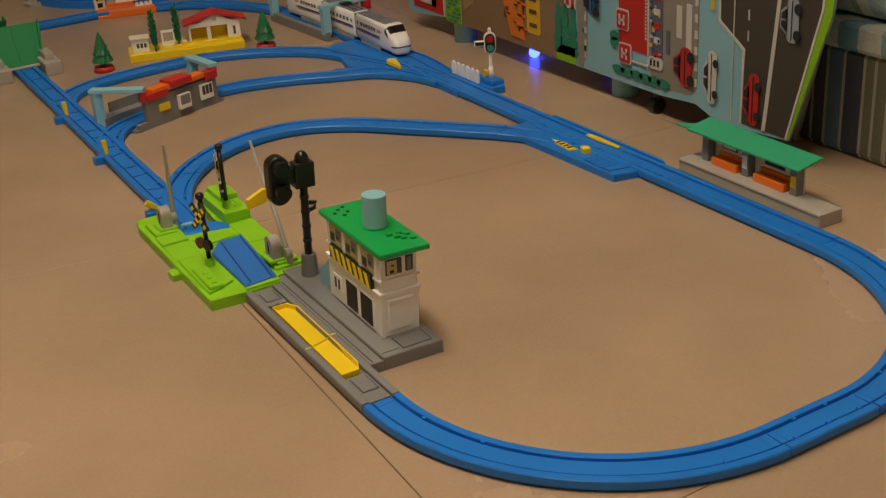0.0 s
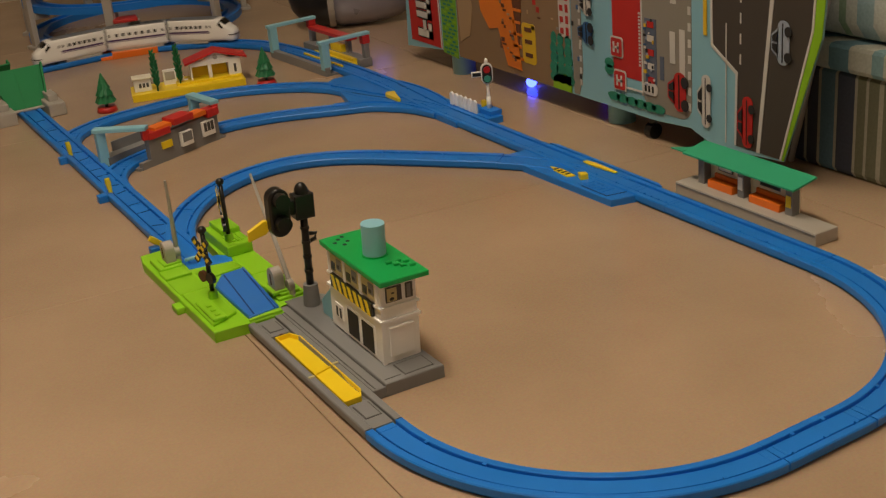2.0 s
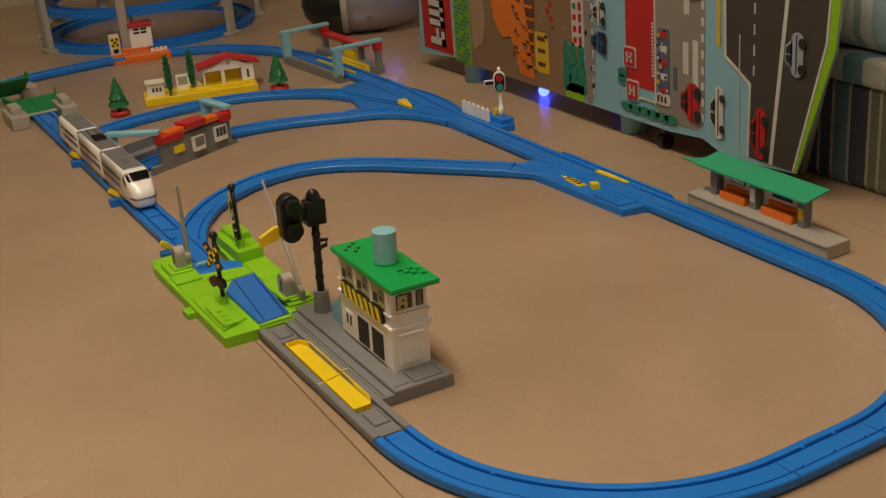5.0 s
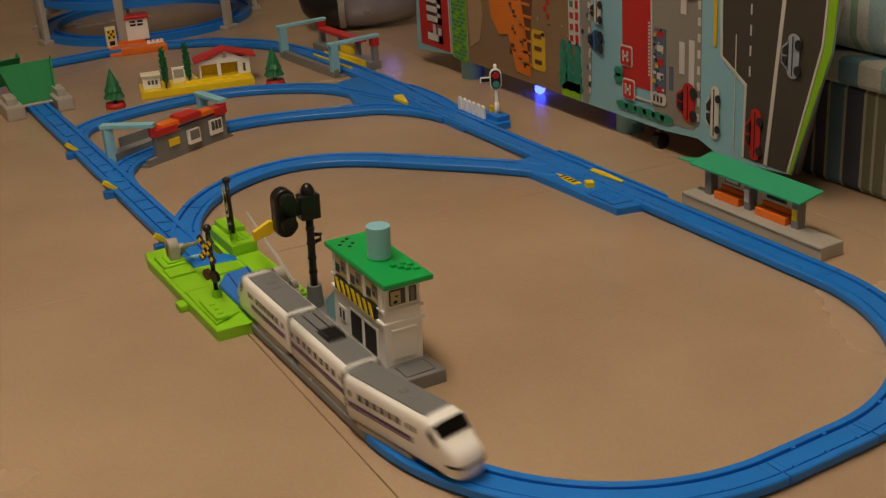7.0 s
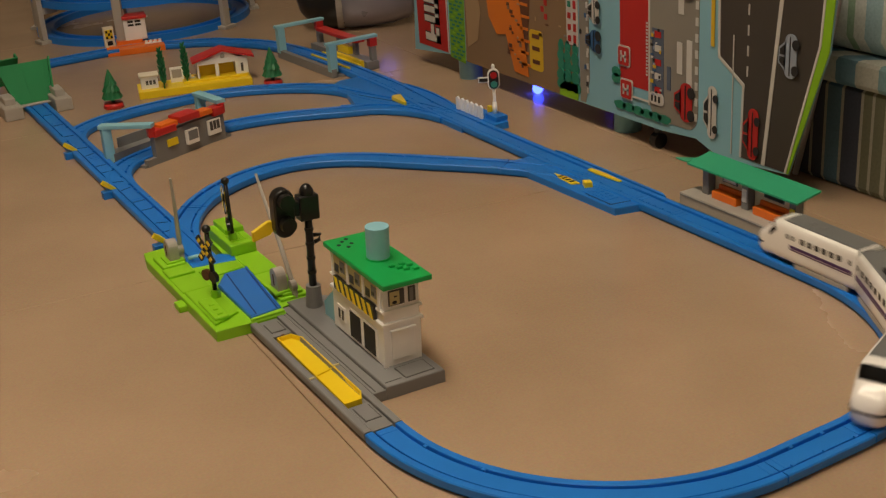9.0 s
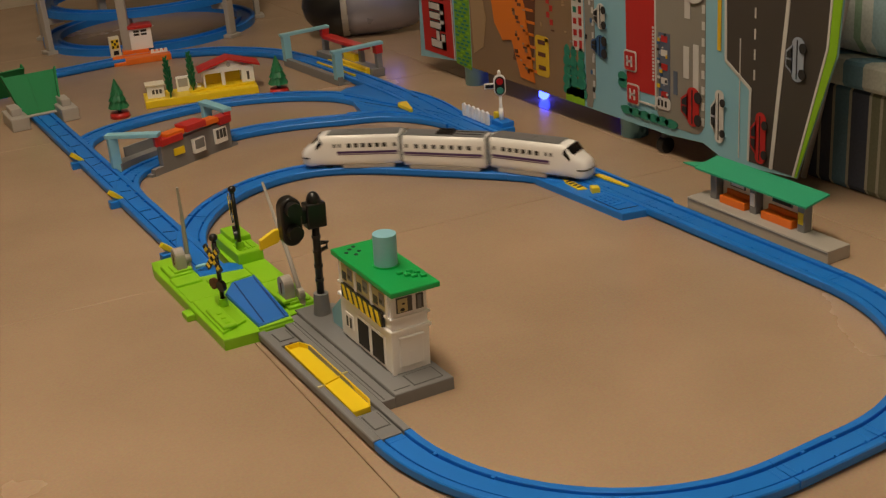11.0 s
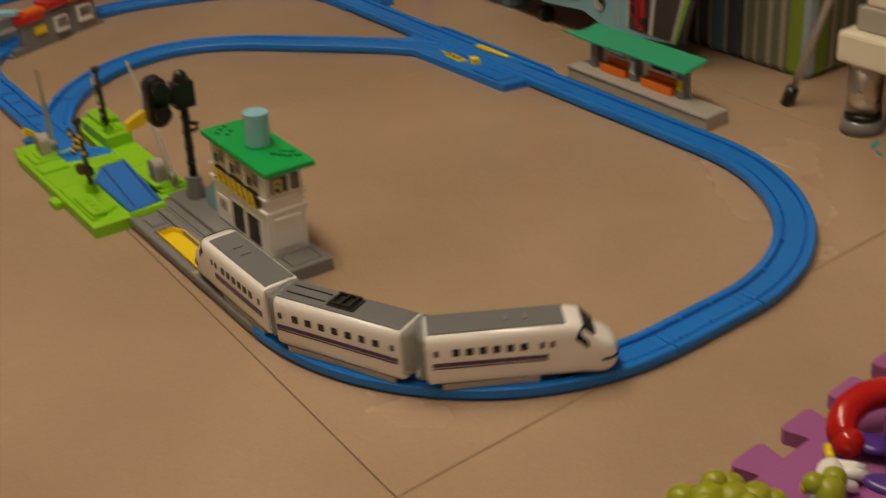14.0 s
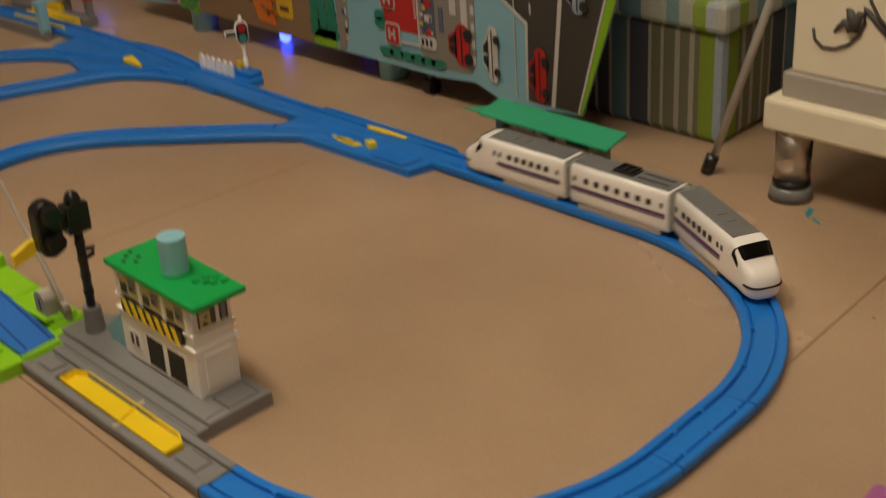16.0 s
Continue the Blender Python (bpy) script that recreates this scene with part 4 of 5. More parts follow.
def poplar(x, y, z):
    t = thing("toy_poplar", "slim dark green toy poplar tree", "toy tree", pose(x, y, z), "toy poplars")
    part("trunk", finish(tube([(0, 0, 0), (0, 0, .055)], .0014, 8), True), GREEN_TREE, t)
    bm = bmesh.new()
    rnd = random.Random(4)
    for i in range(40):
        f = i / 40
        r = .0044 * math.sin(math.pi * min(1, .12 + f * .9)) ** .7 + .0012
        a = i * 2.4
        c = Vector((r * .75 * math.cos(a), r * .75 * math.sin(a), .012 + f * .056))
        ball(0, 0, 0, .0021, .0013, .0050, bm, 6, Matrix.Translation(c) @ Matrix.Rotation(a, 4, "Z") @ Matrix.Rotation(.5, 4, "Y"))
    part("crown", finish(bm), GREEN_TREE, t)


def little_station():
    m = pose(.159, 1.176, 0, 0, 0, -14)
    t = thing("village_base", "yellow toy village base plate", "toy base", m)
    part("base", finish(box(0, .188, 0, .062, 0, .0125, .0012)), YELLOW, t)
    part("step", finish(box(.075, .184, .018, .062, .0120, .0165, .0008)), YELLOW, t)
    h = thing("toy_station_house", "white toy station house with red gabled roof", "toy house", m @ pose(.101, .024, .0165))
    part("back_wall", finish(box(0, .085, .026, .029, 0, .030, .0004)), WHITE, h)
    part("side_wall", finish(box(0, .003, 0, .029, 0, .030, .0004)), WHITE, h)
    part("side_wall", finish(box(.064, .085, 0, .029, 0, .030, .0004)), WHITE, h)
    part("front_beam", finish(box(0, .085, -.001, .003, .022, .030, .0004)), WHITE, h)
    for x in (.030,):
        part("post", finish(box(x, x + .006, 0, .004, 0, .023, .0004)), WHITE, h)
    part("interior", finish(box(.004, .063, .020, .025, 0, .021, .0004)), YELLOW, h)
    part("gable", finish(prism([(.018, .0295), (.070, .0295), (.044, .0425)], .0035, Matrix.Translation((0, .003, 0)) @ Matrix.Rotation(math.pi / 2, 4, "X"))), WHITE, h)
    part("clock", finish(cyl(0, 0, -.001, .001, .0038, seg=16, m=Matrix.Translation((.044, -.0010, .034)) @ Matrix.Rotation(math.pi / 2, 4, "X"))), GREY_LIGHT, h)
    for s in (-1, 1):
        p = [(.044, .0455), (.044, .0425), (.044 + s * .052, .0265), (.044 + s * .052, .0300)]
        part("roof", finish(prism(p if s > 0 else p[::-1], .040, Matrix.Translation((0, .034, 0)) @ Matrix.Rotation(math.pi / 2, 4, "X"))), RED, h, "red gabled roof")
    part("door_slit", finish(box(.073, .077, -.0006, .001, .004, .018)), GREY_DARK, h)
    k = thing("toy_kiosk", "small white toy ticket kiosk on yellow base", "toy house", m @ pose(.006, .016, .0125))
    part("body", finish(box(0, .028, 0, .022, 0, .021, .0008)), WHITE, k)
    part("roof", finish(box(-.002, .030, -.003, .025, .0205, .0235, .0008)), CREAM, k)
    for x in (.008, .014, .020):
        # dark sheet for the shade inside the kiosk
        part("opening_shade", finish(box(x, x + .004, -.0006, .001, .007, .014)), GREY_DARK, k)
    b = thing("notice_board", "white toy notice board on yellow base", "toy sign", m @ pose(.056, .036, .0125))
    part("board", finish(box(0, .022, 0, .003, 0, .026, .0006)), WHITE, b)
    part("panel", finish(box(.003, .019, -.0006, .001, .008, .022)), GREY_LIGHT, b)
    w = thing("toy_fence", "low white toy wall on yellow base", "toy fence", m @ pose(.080, .036, .0125))
    part("rail", finish(prism([(0, 0), (.016, 0), (.016, .006), (.010, .006), (.010, .012), (.004, .012), (.004, .008), (0, .008)], .003, Matrix.Rotation(math.pi / 2, 4, "X"), .0004)), WHITE, w)
    for x, y in ((.043, .006), (.082, .020)):
        p = m @ Vector((x, y, 0))
        poplar(p.x, p.y, .0125)


def orange_crossing():
    t = thing("toy_cottage", "white toy cottage with red roof on orange crossing base", "toy house", pose(.265, 1.560, 0, 0, 0, -12))
    part("base", finish(box(-.052, .056, -.046, .052, 0, .0062, .0012)), ORANGE, t, "orange ground plate")
    part("ramp", finish(prism([(-.046, 0), (-.018, .0125), (-.018, 0)], .075, Matrix.Translation((-.052, 0, 0)) @ Matrix(((0, 0, 1, 0), (1, 0, 0, 0), (0, 1, 0, 0), (0, 0, 0, 1))))), ORANGE, t)
    part("ramp", finish(box(-.030, .020, .018, .050, .0045, .0130, .001)), ORANGE, t)
    part("near_plate", finish(box(-.030, .056, -.050, -.028, 0, .0120, .0012)), ORANGE, t)
    part("rail_filler", finish(box(-.046, .050, -.0125, .0005, .0078, .0100, .0006)), ORANGE, t)
    part("wall", finish(box(-.012, .030, .020, .050, .0125, .0540, .0008)), WHITE, t)
    part("roof", finish(box(-.014, .033, .016, .053, .0535, .0600, .0012)), RED, t, "red roof")
    for z in (.0400, .0465):
        for x in (-.004, .010):
            part("slot", finish(box(x, x + .011, .0194, .0210, z, z + .004)), BLACK_MATT, t)
    f = part("fence", finish(box(.020, .052, -.026, -.023, .004, .0140, .0005)), WHITE, t)
    for i in range(4):
        part("picket", finish(box(.021 + i * .0085, .026 + i * .0085, -.0265, -.0225, .004, .0185, .0006)), WHITE, f)
    s = thing("crossing_post", "pale toy post with yellow check panel", "toy sign", pose(.226, 1.585, .0))
    part("post", finish(box(-.010, .010, -.004, .004, 0, .046, .001)), CREAM, s)
    p = part("panel", finish(box(-.0075, .0075, -.0050, -.0035, .022, .040, .0004)), YELLOW, s)
    for i in range(3):
        for j in range(3):
            if (i + j) % 2 == 0:
                part("check", finish(box(-.0065 + i * .0045, -.0025 + i * .0045, -.0055, -.0045, .023 + j * .0055, .028 + j * .0055)), BLACK, p)
    part("mark", finish(box(-.005, .005, -.0050, -.0035, .010, .018)), BLACK, s)


def drawbridge():
    t = thing("drawbridge", "toy drawbridge with green leaf between grey stone piers", "toy bridge")
    for x0, x1 in ((-.052, -.0225), (.0285, .056)):
        part("pier", finish(box(x0, x1, 1.200, 1.275, 0, .0210, .0018)), GREY_LIGHT, t, "grey stone-like pier")
        part("pier_top", finish(box(x0 + .006, x1 - .006, 1.220, 1.260, .0205, .0320, .0018)), GREY_LIGHT, t)
        part("pier", finish(box(x0 - .022, x1 - .022, 1.392, 1.44, 0, .0200, .0018)), GREY_LIGHT, t)
    part("sill", finish(box(-.022, .029, 1.236, 1.246, .0095, .0125, .0008)), GREY_LIGHT, t)
    leaf = prism([(-.024, 0), (.036, 0), (.046, .070), (-.040, .070)], .003, Matrix.Translation((0, 0, -.003)), .0006)
    for x0, x1 in ((-.024, -.040), (.036, .046)):
        prism([(x0 - .0015, 0), (x0 + .0015, 0), (x1 + .0015, .070), (x1 - .0015, .070)], .011, None, 0, leaf)
    for k in (-.5, 0, .5):
        prism([(k * .05 + .0022, .002), (k * .05 + .0038, .002), (k * .074 + .0028, .068), (k * .074 + .0012, .068)], .0012, None, 0, leaf)
    a = part("leaf", finish(leaf), GREEN_DEEP, t, "green bridge leaf that tilts up")
    back = bmesh.new()
    box(-.026, .026, -.060, 0, -.0030, 0, .0006, back)
    for x in (-.026, .023):
        box(x, x + .003, -.060, 0, -.003, .009, .0005, back)
    b = part("far_leaf", finish(back), GREEN_DEEP, t, "dark green far bridge leaf")
    return a, b


def far_signal():
    t = thing("signal_stop", "blue block with white fence and small round signal", "toy signal", pose(.528, .690, 0))
    part("base", finish(prism([(-.018, -.055), (.006, -.055), (.014, -.030), (.012, .060), (-.018, .060)], .0100, None, .001)), BLUE, t)
    part("block", finish(box(-.010, .010, -.048, -.018, .0095, .0170, .001)), BLUE, t)
    part("pole", finish(tube([(0, -.030, .016), (0, -.030, .056)], .0022, 10), True), WHITE, t)
    part("sleeve", finish(cyl(0, -.030, .016, .034, .0036, .0032, 12), True), WHITE, t)
    outline = [(.0085 * math.cos(a), (.0070 if math.sin(a) > 0 else -.0070) + .0085 * math.sin(a)) for a in [2 * math.pi * (i + .5) / 24 for i in range(24)]]
    turn = Matrix.Translation((0, -.030, .068)) @ Matrix.Rotation(math.radians(-28), 4, "Z")
    part("rim", finish(prism(outline, .004, turn @ Matrix.Translation((0, .001, 0)) @ Matrix.Rotation(math.pi / 2, 4, "X"), .0006)), WHITE, t)
    hd = part("head", finish(prism([(x * .82, y * .86) for x, y in outline], .003, turn @ Matrix.Translation((0, -.0025, 0)) @ Matrix.Rotation(math.pi / 2, 4, "X"), .0006)), BLACK, t)
    for z, mm in ((.0065, LED_RED), (-.0065, LED_GREEN)):
        part("lens", finish(cyl(0, 0, -.001, .001, .0048, seg=16, m=turn @ Matrix.Translation((0, -.0058, z)) @ Matrix.Rotation(math.pi / 2, 4, "X"))), mm, hd)
    arm = box(-.022, -.006, -.0015, .0020, -.0045, .0035, .0006)
    bmesh.ops.transform(arm, matrix=turn, verts=arm.verts)
    part("arm", finish(arm), WHITE, t)
    arm = box(-.0205, -.006, -.0025, .0, -.0030, .0020, .0004)
    bmesh.ops.transform(arm, matrix=turn, verts=arm.verts)
    part("arm_plate", finish(arm), BLACK, t)
    part("tip", finish(ball(0, -.030, .086, .0026, .0026, .004), True), WHITE, t)
    f = part("fence", finish(box(-.0160, -.0140, -.020, .050, .012, .0185, .0004)), WHITE, t, "white picket fence")
    for i in range(6):
        part("picket", finish(prism([(-.0042, 0), (.0042, 0), (.0042, .017), (0, .020), (-.0042, .017)], .0032, Matrix.Translation((-.0175, -.017 + i * .0128, .0095)) @ Matrix.Rotation(math.pi / 2, 4, "Z") @ Matrix.Rotation(math.pi / 2, 4, "X"))), WHITE, f)
    part("yellow_tab", finish(box(.000, .006, -.016, -.008, .0095, .0240, .0008)), YELLOW, t)


def spiral():
    cx, cy, r = .362, 1.800, .205
    # the upper two rings are out of view, added to shade those below
    for k, z in enumerate((0.0, .072, .144, .216)):
        t = thing("spiral_track", "blue toy spiral track ring on grey piers", "toy track", pose(cx, cy, z), "spiral track rings")
        pts = [(r * math.cos(a), r * math.sin(a)) for a in [2 * math.pi * i / 72 for i in range(72)] + [0.0]]
        part("rail", finish(sweep([(p[0], p[1]) for p in pts[:-1]] + [(r, -.0005)], [(-W, 0), (-W, .014), (-.011, .014), (-.011, .008), (.011, .008), (.011, .014), (W, .014), (W, 0)])), BLUE, t)
    for a in (-168, -118, -62, -14, 40, 100, 150):
        x, y = cx + (r + .012) * math.cos(radians(a)), cy + (r + .012) * math.sin(radians(a))
        t = thing("track_pier", "grey plastic toy track pier", "toy pier", pose(x, y, 0, 0, 0, a), "grey piers")
        part("foot", finish(box(-.006, .026, -.017, .017, 0, .007, .001)), GREY_LIGHT, t)
        part("column", finish(box(.007, .019, -.009, .009, .006, .270, .002)), GREY_LIGHT, t)
        for z in (.058, .130, .202):
            part("bracket", finish(box(-.024, .008, -.010, .010, z, z + .013, .0015)), GREY_LIGHT, t)


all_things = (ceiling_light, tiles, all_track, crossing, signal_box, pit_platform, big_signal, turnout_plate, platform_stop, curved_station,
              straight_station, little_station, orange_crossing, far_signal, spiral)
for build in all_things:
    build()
warning_sign(-.021, .322, .0138, .074, -72)
warning_sign(.041, .432, .0240, .069, -106)
gate_arms = [gate(-.027, .440, .0160, 180, -1, .084), gate(.036, .290, .0172, 0, 1, .120)]
fir(.112, 1.164)
fir(.369, 1.108)
leaves = drawbridge()
levers = [lever(-.0075, .733, -50), lever(-.0055, .938, -50), lever(-.010, .510, -50)]
cars = [end_car("front_car"), middle_car(), end_car("rear_car")]


# ---- the table side with the hanging play mat ----
def printed(name, colour, rough=0.55):
    return plastic(name, colour, rough, 0.14, 0.15, 40)


def hanging_mat():
    t = thing("play_mat", "printed road-map play mat hanging from a table edge", "play mat")
    rnd = random.Random(7)
    plane = Matrix(((0, 0, -1, .622), (1, 0, 0, 0), (0, 1, 0, 0), (0, 0, 0, 1)))
    P = {k: printed("print_" + k, c) for k, c in dict(sky=(0.215, 0.430, 0.520), red=(0.420, 0.014, 0.010), white=(0.527, 0.510, 0.476), green=(0.150, 0.340, 0.015), brown=(0.230, 0.145, 0.072), tan=(0.360, 0.235, 0.120),
                                                    orange=(0.640, 0.165, 0.008), umber=(0.111, 0.038, 0.013), yellow=(0.62, 0.40, 0.012), leaf=(0.015, 0.190, 0.120), grey=(0.230, 0.212, 0.178), road=(0.047, 0.039, 0.031),
                                                    lime=(0.210, 0.430, 0.006), steel=(0.085, 0.111, 0.162), blue=(0.025, 0.093, 0.230), silver=(0.281, 0.323, 0.391), black=(0.013, 0.013, 0.013)).items()}

    def sheet(name, key, pts, layer=1, depth=.0008, parent=None):
        bm = prism(pts, depth, plane @ Matrix.Translation((0, 0, .0004 + layer * .0009)))
        return part(name, finish(bm), P[key], parent or t)

    def panel(name, key, y0, y1, z0, z1, layer=1, parent=None):
        return sheet(name, key, [(y0, z0), (y1, z0), (y1, z1), (y0, z1)], layer, .0008, parent)

    def rounded(name, key, y0, y1, z0, z1, layer, r=.006, parent=None):
        pts = []
        for cy, cz, a0 in ((y1 - r, z1 - r, 0), (y0 + r, z1 - r, 90), (y0 + r, z0 + r, 180), (y1 - r, z0 + r, 270)):
            pts += [(cy + r * math.cos(radians(a0 + k * 22.5)), cz + r * math.sin(radians(a0 + k * 22.5))) for k in range(5)]
        return sheet(name, key, pts, layer, .0008, parent)

    part("cloth", finish(prism([(1.064, .024), (.942, .036), (.80, .034), (.627, .033), (.402, .033), (.337, .038), (.292, .024), (.178, .033), (.126, .185), (.112, .36), (1.035, .36)], .0014, plane)), P["sky"], t)
    # red emblem panel with plain white shapes
    panel("emblem_panel", "red", .943, 1.046, .038, .30)
    for y0, y1, z0, z1 in ((.972, 1.018, .050, .062), (.990, .999, .060, .078), (.972, .982, .050, .074), (.972, 1.018, .082, .092), (.972, 1.018, .098, .108), (.972, 1.018, .114, .124),
                           (.972, .982, .082, .124), (.972, 1.018, .134, .144), (1.008, 1.018, .134, .172), (.972, .998, .150, .160), (.990, 1.000, .150, .172)):
        panel("emblem_outline", "black", y0 - .002, y1 + .002, z0 - .002, z1 + .002, 2)
        panel("emblem_bar", "white", y0, y1, z0, z1, 3)
    panel("emblem_panel_edge", "white", .943, .9455, .038, .30, 2)
    sheet("hedge", "green", [(.940, .033), (.893, .029), (.882, .30), (.930, .30)])
    for k in range(40):
        for c in range(3):
            y, z = .893 + c * .0135 + (.006 if k % 2 else 0), .034 + k * .0066
            panel("hedge_mark", "leaf" if (k + c) % 4 else "lime", y, y + .0085, z, z + .0032, 2)
    sheet("ground_print", "brown", [(.890, .034), (.585, .034), (.578, .34), (.880, .34)])
    sheet("ground_print", "tan", [(.880, .060), (.850, .075), (.838, .12), (.850, .17), (.82, .24), (.885, .25)], 2)
    # digger
    sheet("digger", "orange", [(.744, .046), (.706, .044), (.716, .10), (.726, .156), (.76, .24), (.83, .23), (.812, .12), (.79, .095), (.765, .10)], 3)
    sheet("digger_boom", "umber", [(.764, .070), (.712, .066), (.700, .15), (.69, .24), (.725, .24), (.750, .15)], 2)
    for k in range(34):
        y, z = .716 + .006 * (k % 6) + .010 * rnd.random(), .056 + .0052 * k
        y += .10 * max(0, z - .10)
        panel("digger_part", ("umber", "brown", "umber", "tan", "umber")[k % 5], y, y + .003 + .008 * rnd.random(), z, z + .002 + .004 * rnd.random(), 4)
    for k in range(9):
        z = .06 + .018 * k
        panel("boom_rung", "orange", .700 + .004 * (k % 2), .724, z, z + .004, 3)
    for k in range(18):
        y, z = .60 + .10 * rnd.random(), .10 + .20 * rnd.random()
        panel("ground_mark", ("tan", "umber", "grey")[k % 3], y, y + .003 + .007 * rnd.random(), z, z + .002 + .004 * rnd.random(), 2)
    rounded("roller", "yellow", .668, .702, .058, .118, 2)
    for z in (.068, .088, .106):
        panel("roller_part", "umber", .676, .694, z, z + .006, 3)
    for k in range(4):
        panel("worker_mark", "red", .655 + .008 * (k % 2), .662 + .008 * (k % 2), .138 + .010 * k, .146 + .010 * k, 2)
    for y in (.588, .606, .622):
        for k in range(5):
            pts = [(y + .012 * math.cos(a) * (1 - .10 * k) * (1 + .25 * math.sin(5 * a)), .052 + k * .014 + .009 * math.sin(a)) for a in [i * math.pi / 4 for i in range(8)]]
            sheet("pine_print", "leaf", pts, 2 + k % 2)
    sheet("verge", "lime", [(.583, .034), (.628, .034), (.626, .050), (.583, .075)], 2)
    # sign board with unreadable marks
    panel("sign_board", "white", .580, .607, .112, .22, 2)
    for k in range(6):
        panel("sign_mark", "red" if k < 4 else "black", .584, .590, .116 + k * .016, .127 + k * .016, 3)
        panel("sign_mark", "red" if k < 3 else "leaf", .596, .603, .117 + k * .016, .125 + k * .016, 3)
    sheet("path_print", "grey", [(.578, .035), (.566, .035), (.556, .07), (.556, .34), (.578, .34)], 1)
    for k in range(16):
        panel("path_mark", "white", .5575, .5615, .05 + k * .017, .058 + k * .017, 2)
    # vehicles, seen from the side and laid upright
    def vehicle(key, y0, y1, z0, z1, layer=3, glass="black"):
        w, h = y1 - y0, z1 - z0
        rounded("vehicle_print", key, y0, y0 + .66 * w, z0, z1, layer, .30 * w)
        sheet("cabin_print", key, [(y0 + .6 * w, z0 + .14 * h), (y1, z0 + .30 * h), (y1, z0 + .66 * h), (y0 + .6 * w, z0 + .84 * h)], layer)
        sheet("glass_print", glass, [(y0 + .66 * w, z0 + .24 * h), (y1 - .08 * w, z0 + .34 * h), (y1 - .08 * w, z0 + .46 * h), (y0 + .66 * w, z0 + .46 * h)], layer + 1)
        sheet("glass_print", glass, [(y0 + .66 * w, z0 + .51 * h), (y1 - .08 * w, z0 + .51 * h), (y1 - .08 * w, z0 + .63 * h), (y0 + .66 * w, z0 + .74 * h)], layer + 1)
        panel("trim_print", glass, y0 + .34 * w, y0 + .38 * w, z0 + .06 * h, z1 - .06 * h, layer + 1)
        for f in (.20, .78):
            pts = [(y0 + .0005 + .20 * w * math.cos(a), z0 + h * f + .22 * w * math.sin(a)) for a in [i * math.pi / 6 for i in range(12)]]
            sheet("wheel_print", "black", pts, layer + 2)
    vehicle("blue", .531, .562, .112, .142)
    vehicle("white", .531, .556, .150, .185)
    vehicle("white", .298, .321, .046, .112)
    vehicle("red", .227, .252, .037, .099)
    vehicle("silver", .172, .199, .146, .196)
    vehicle("red", .342, .376, .056, .106)
    vehicle("silver", .168, .195, .26, .31)
    # fire station block
    rounded("station_print", "grey", .333, .425, .046, .36, 1, .02)
    for k in range(14):
        panel("kerb_mark", "white", .3335, .3385, .060 + k * .02, .070 + k * .02, 2)
    panel("red_building", "red", .427, .487, .080, .35, 1)
    panel("red_building_edge", "white", .425, .4275, .062, .35, 2)
    panel("steel_print", "steel", .398, .420, .075, .165, 2)
    for k in range(5):
        panel("steel_mark", "white" if k % 2 else "red", .402, .414, .082 + k * .018, .090 + k * .018, 3)
    for z0, z1, y0 in ((.115, .155, .362), (.10, .16, .344), (.19, .22, .36)):
        panel("wall_print", "white", y0, y0 + .010, z0, z1, 2)
    panel("door_print", "steel", .384, .391, .09, .12, 2)
    for k in range(22):
        y, z = .399 + .018 * rnd.random(), .078 + .0040 * k
        panel("steel_detail", ("silver", "black", "white", "blue", "yellow")[k % 5], y, y + .002 + .004 * rnd.random(), z, z + .0018 + .003 * rnd.random(), 4)
    for k in range(16):
        panel("building_mark", "white", .4295, .4325, .10 + .0045 * k, .1025 + .0045 * k, 2)
    for k in range(10):
        y, z = .532 + .022 * rnd.random(), .060 + .024 * k
        panel("figure_print", ("black", "blue", "white")[k % 3], y + .02, y + .024, z, z + .006, 3)
    rounded("plate_print", "white", .396, .424, .066, .082, 3)
    for y in (.403, .410, .417):
        panel("plate_mark", "black", y, y + .003, .070, .078, 4)
    for y0, z0 in ((.459, .060), (.464, .104)):
        s = rounded("square_sign", "white", y0, y0 + .026, z0, z0 + .028, 3, .004)
        rounded("square_sign_face", "red", y0 + .002, y0 + .024, z0 + .002, z0 + .026, 4, .003)
        for a, b, c, d in ((.007, .010, .007, .021), (.016, .019, .007, .021), (.007, .019, .0125, .0155)):
            panel("square_sign_bar", "white", y0 + a, y0 + b, z0 + c, z0 + d, 5)
    panel("white_line", "white", .424, .460, .0655, .068, 3)
    for y in (.395, .412, .430, .448, .468, .486):
        pts = [(y + .013 * math.cos(a) * (1 + .2 * math.sin(5 * a)), .050 + .006 * math.sin(a)) for a in [i * math.pi / 6 for i in range(12)]]
        sheet("bush_print", "leaf", pts, 3)
    for z in (.085, .094):
        pts = [(.494 + .010 * math.cos(a), z + .007 * math.sin(a)) for a in [i * math.pi / 5 for i in range(10)]]
        sheet("bush_print", "leaf", pts, 3)
    pts = [(.352 + .016 * math.cos(a) * (1 + .15 * math.sin(4 * a)), .222 + .012 * math.sin(a)) for a in [i * math.pi / 8 for i in range(16)]]
    sheet("smoke_print", "white", pts, 4)
    # road
    sheet("road_print", "road", [(.256, .0345), (.181, .0345), (.128, .185), (.114, .36), (.300, .36), (.296, .150), (.254, .124)], 1)
    sheet("road_edge", "white", [(.302, .36), (.2985, .36), (.2945, .151), (.2525, .1245), (.2545, .035), (.2575, .035), (.256, .122), (.298, .149)], 2)
    sheet("road_line", "white", [(.221, .0345), (.2155, .0345), (.196, .227), (.185, .36), (.1895, .36), (.2015, .226)], 2)
    for k in range(9):
        panel("road_dash", "white", .2475, .2495, .135 + k * .024, .147 + k * .024, 2)
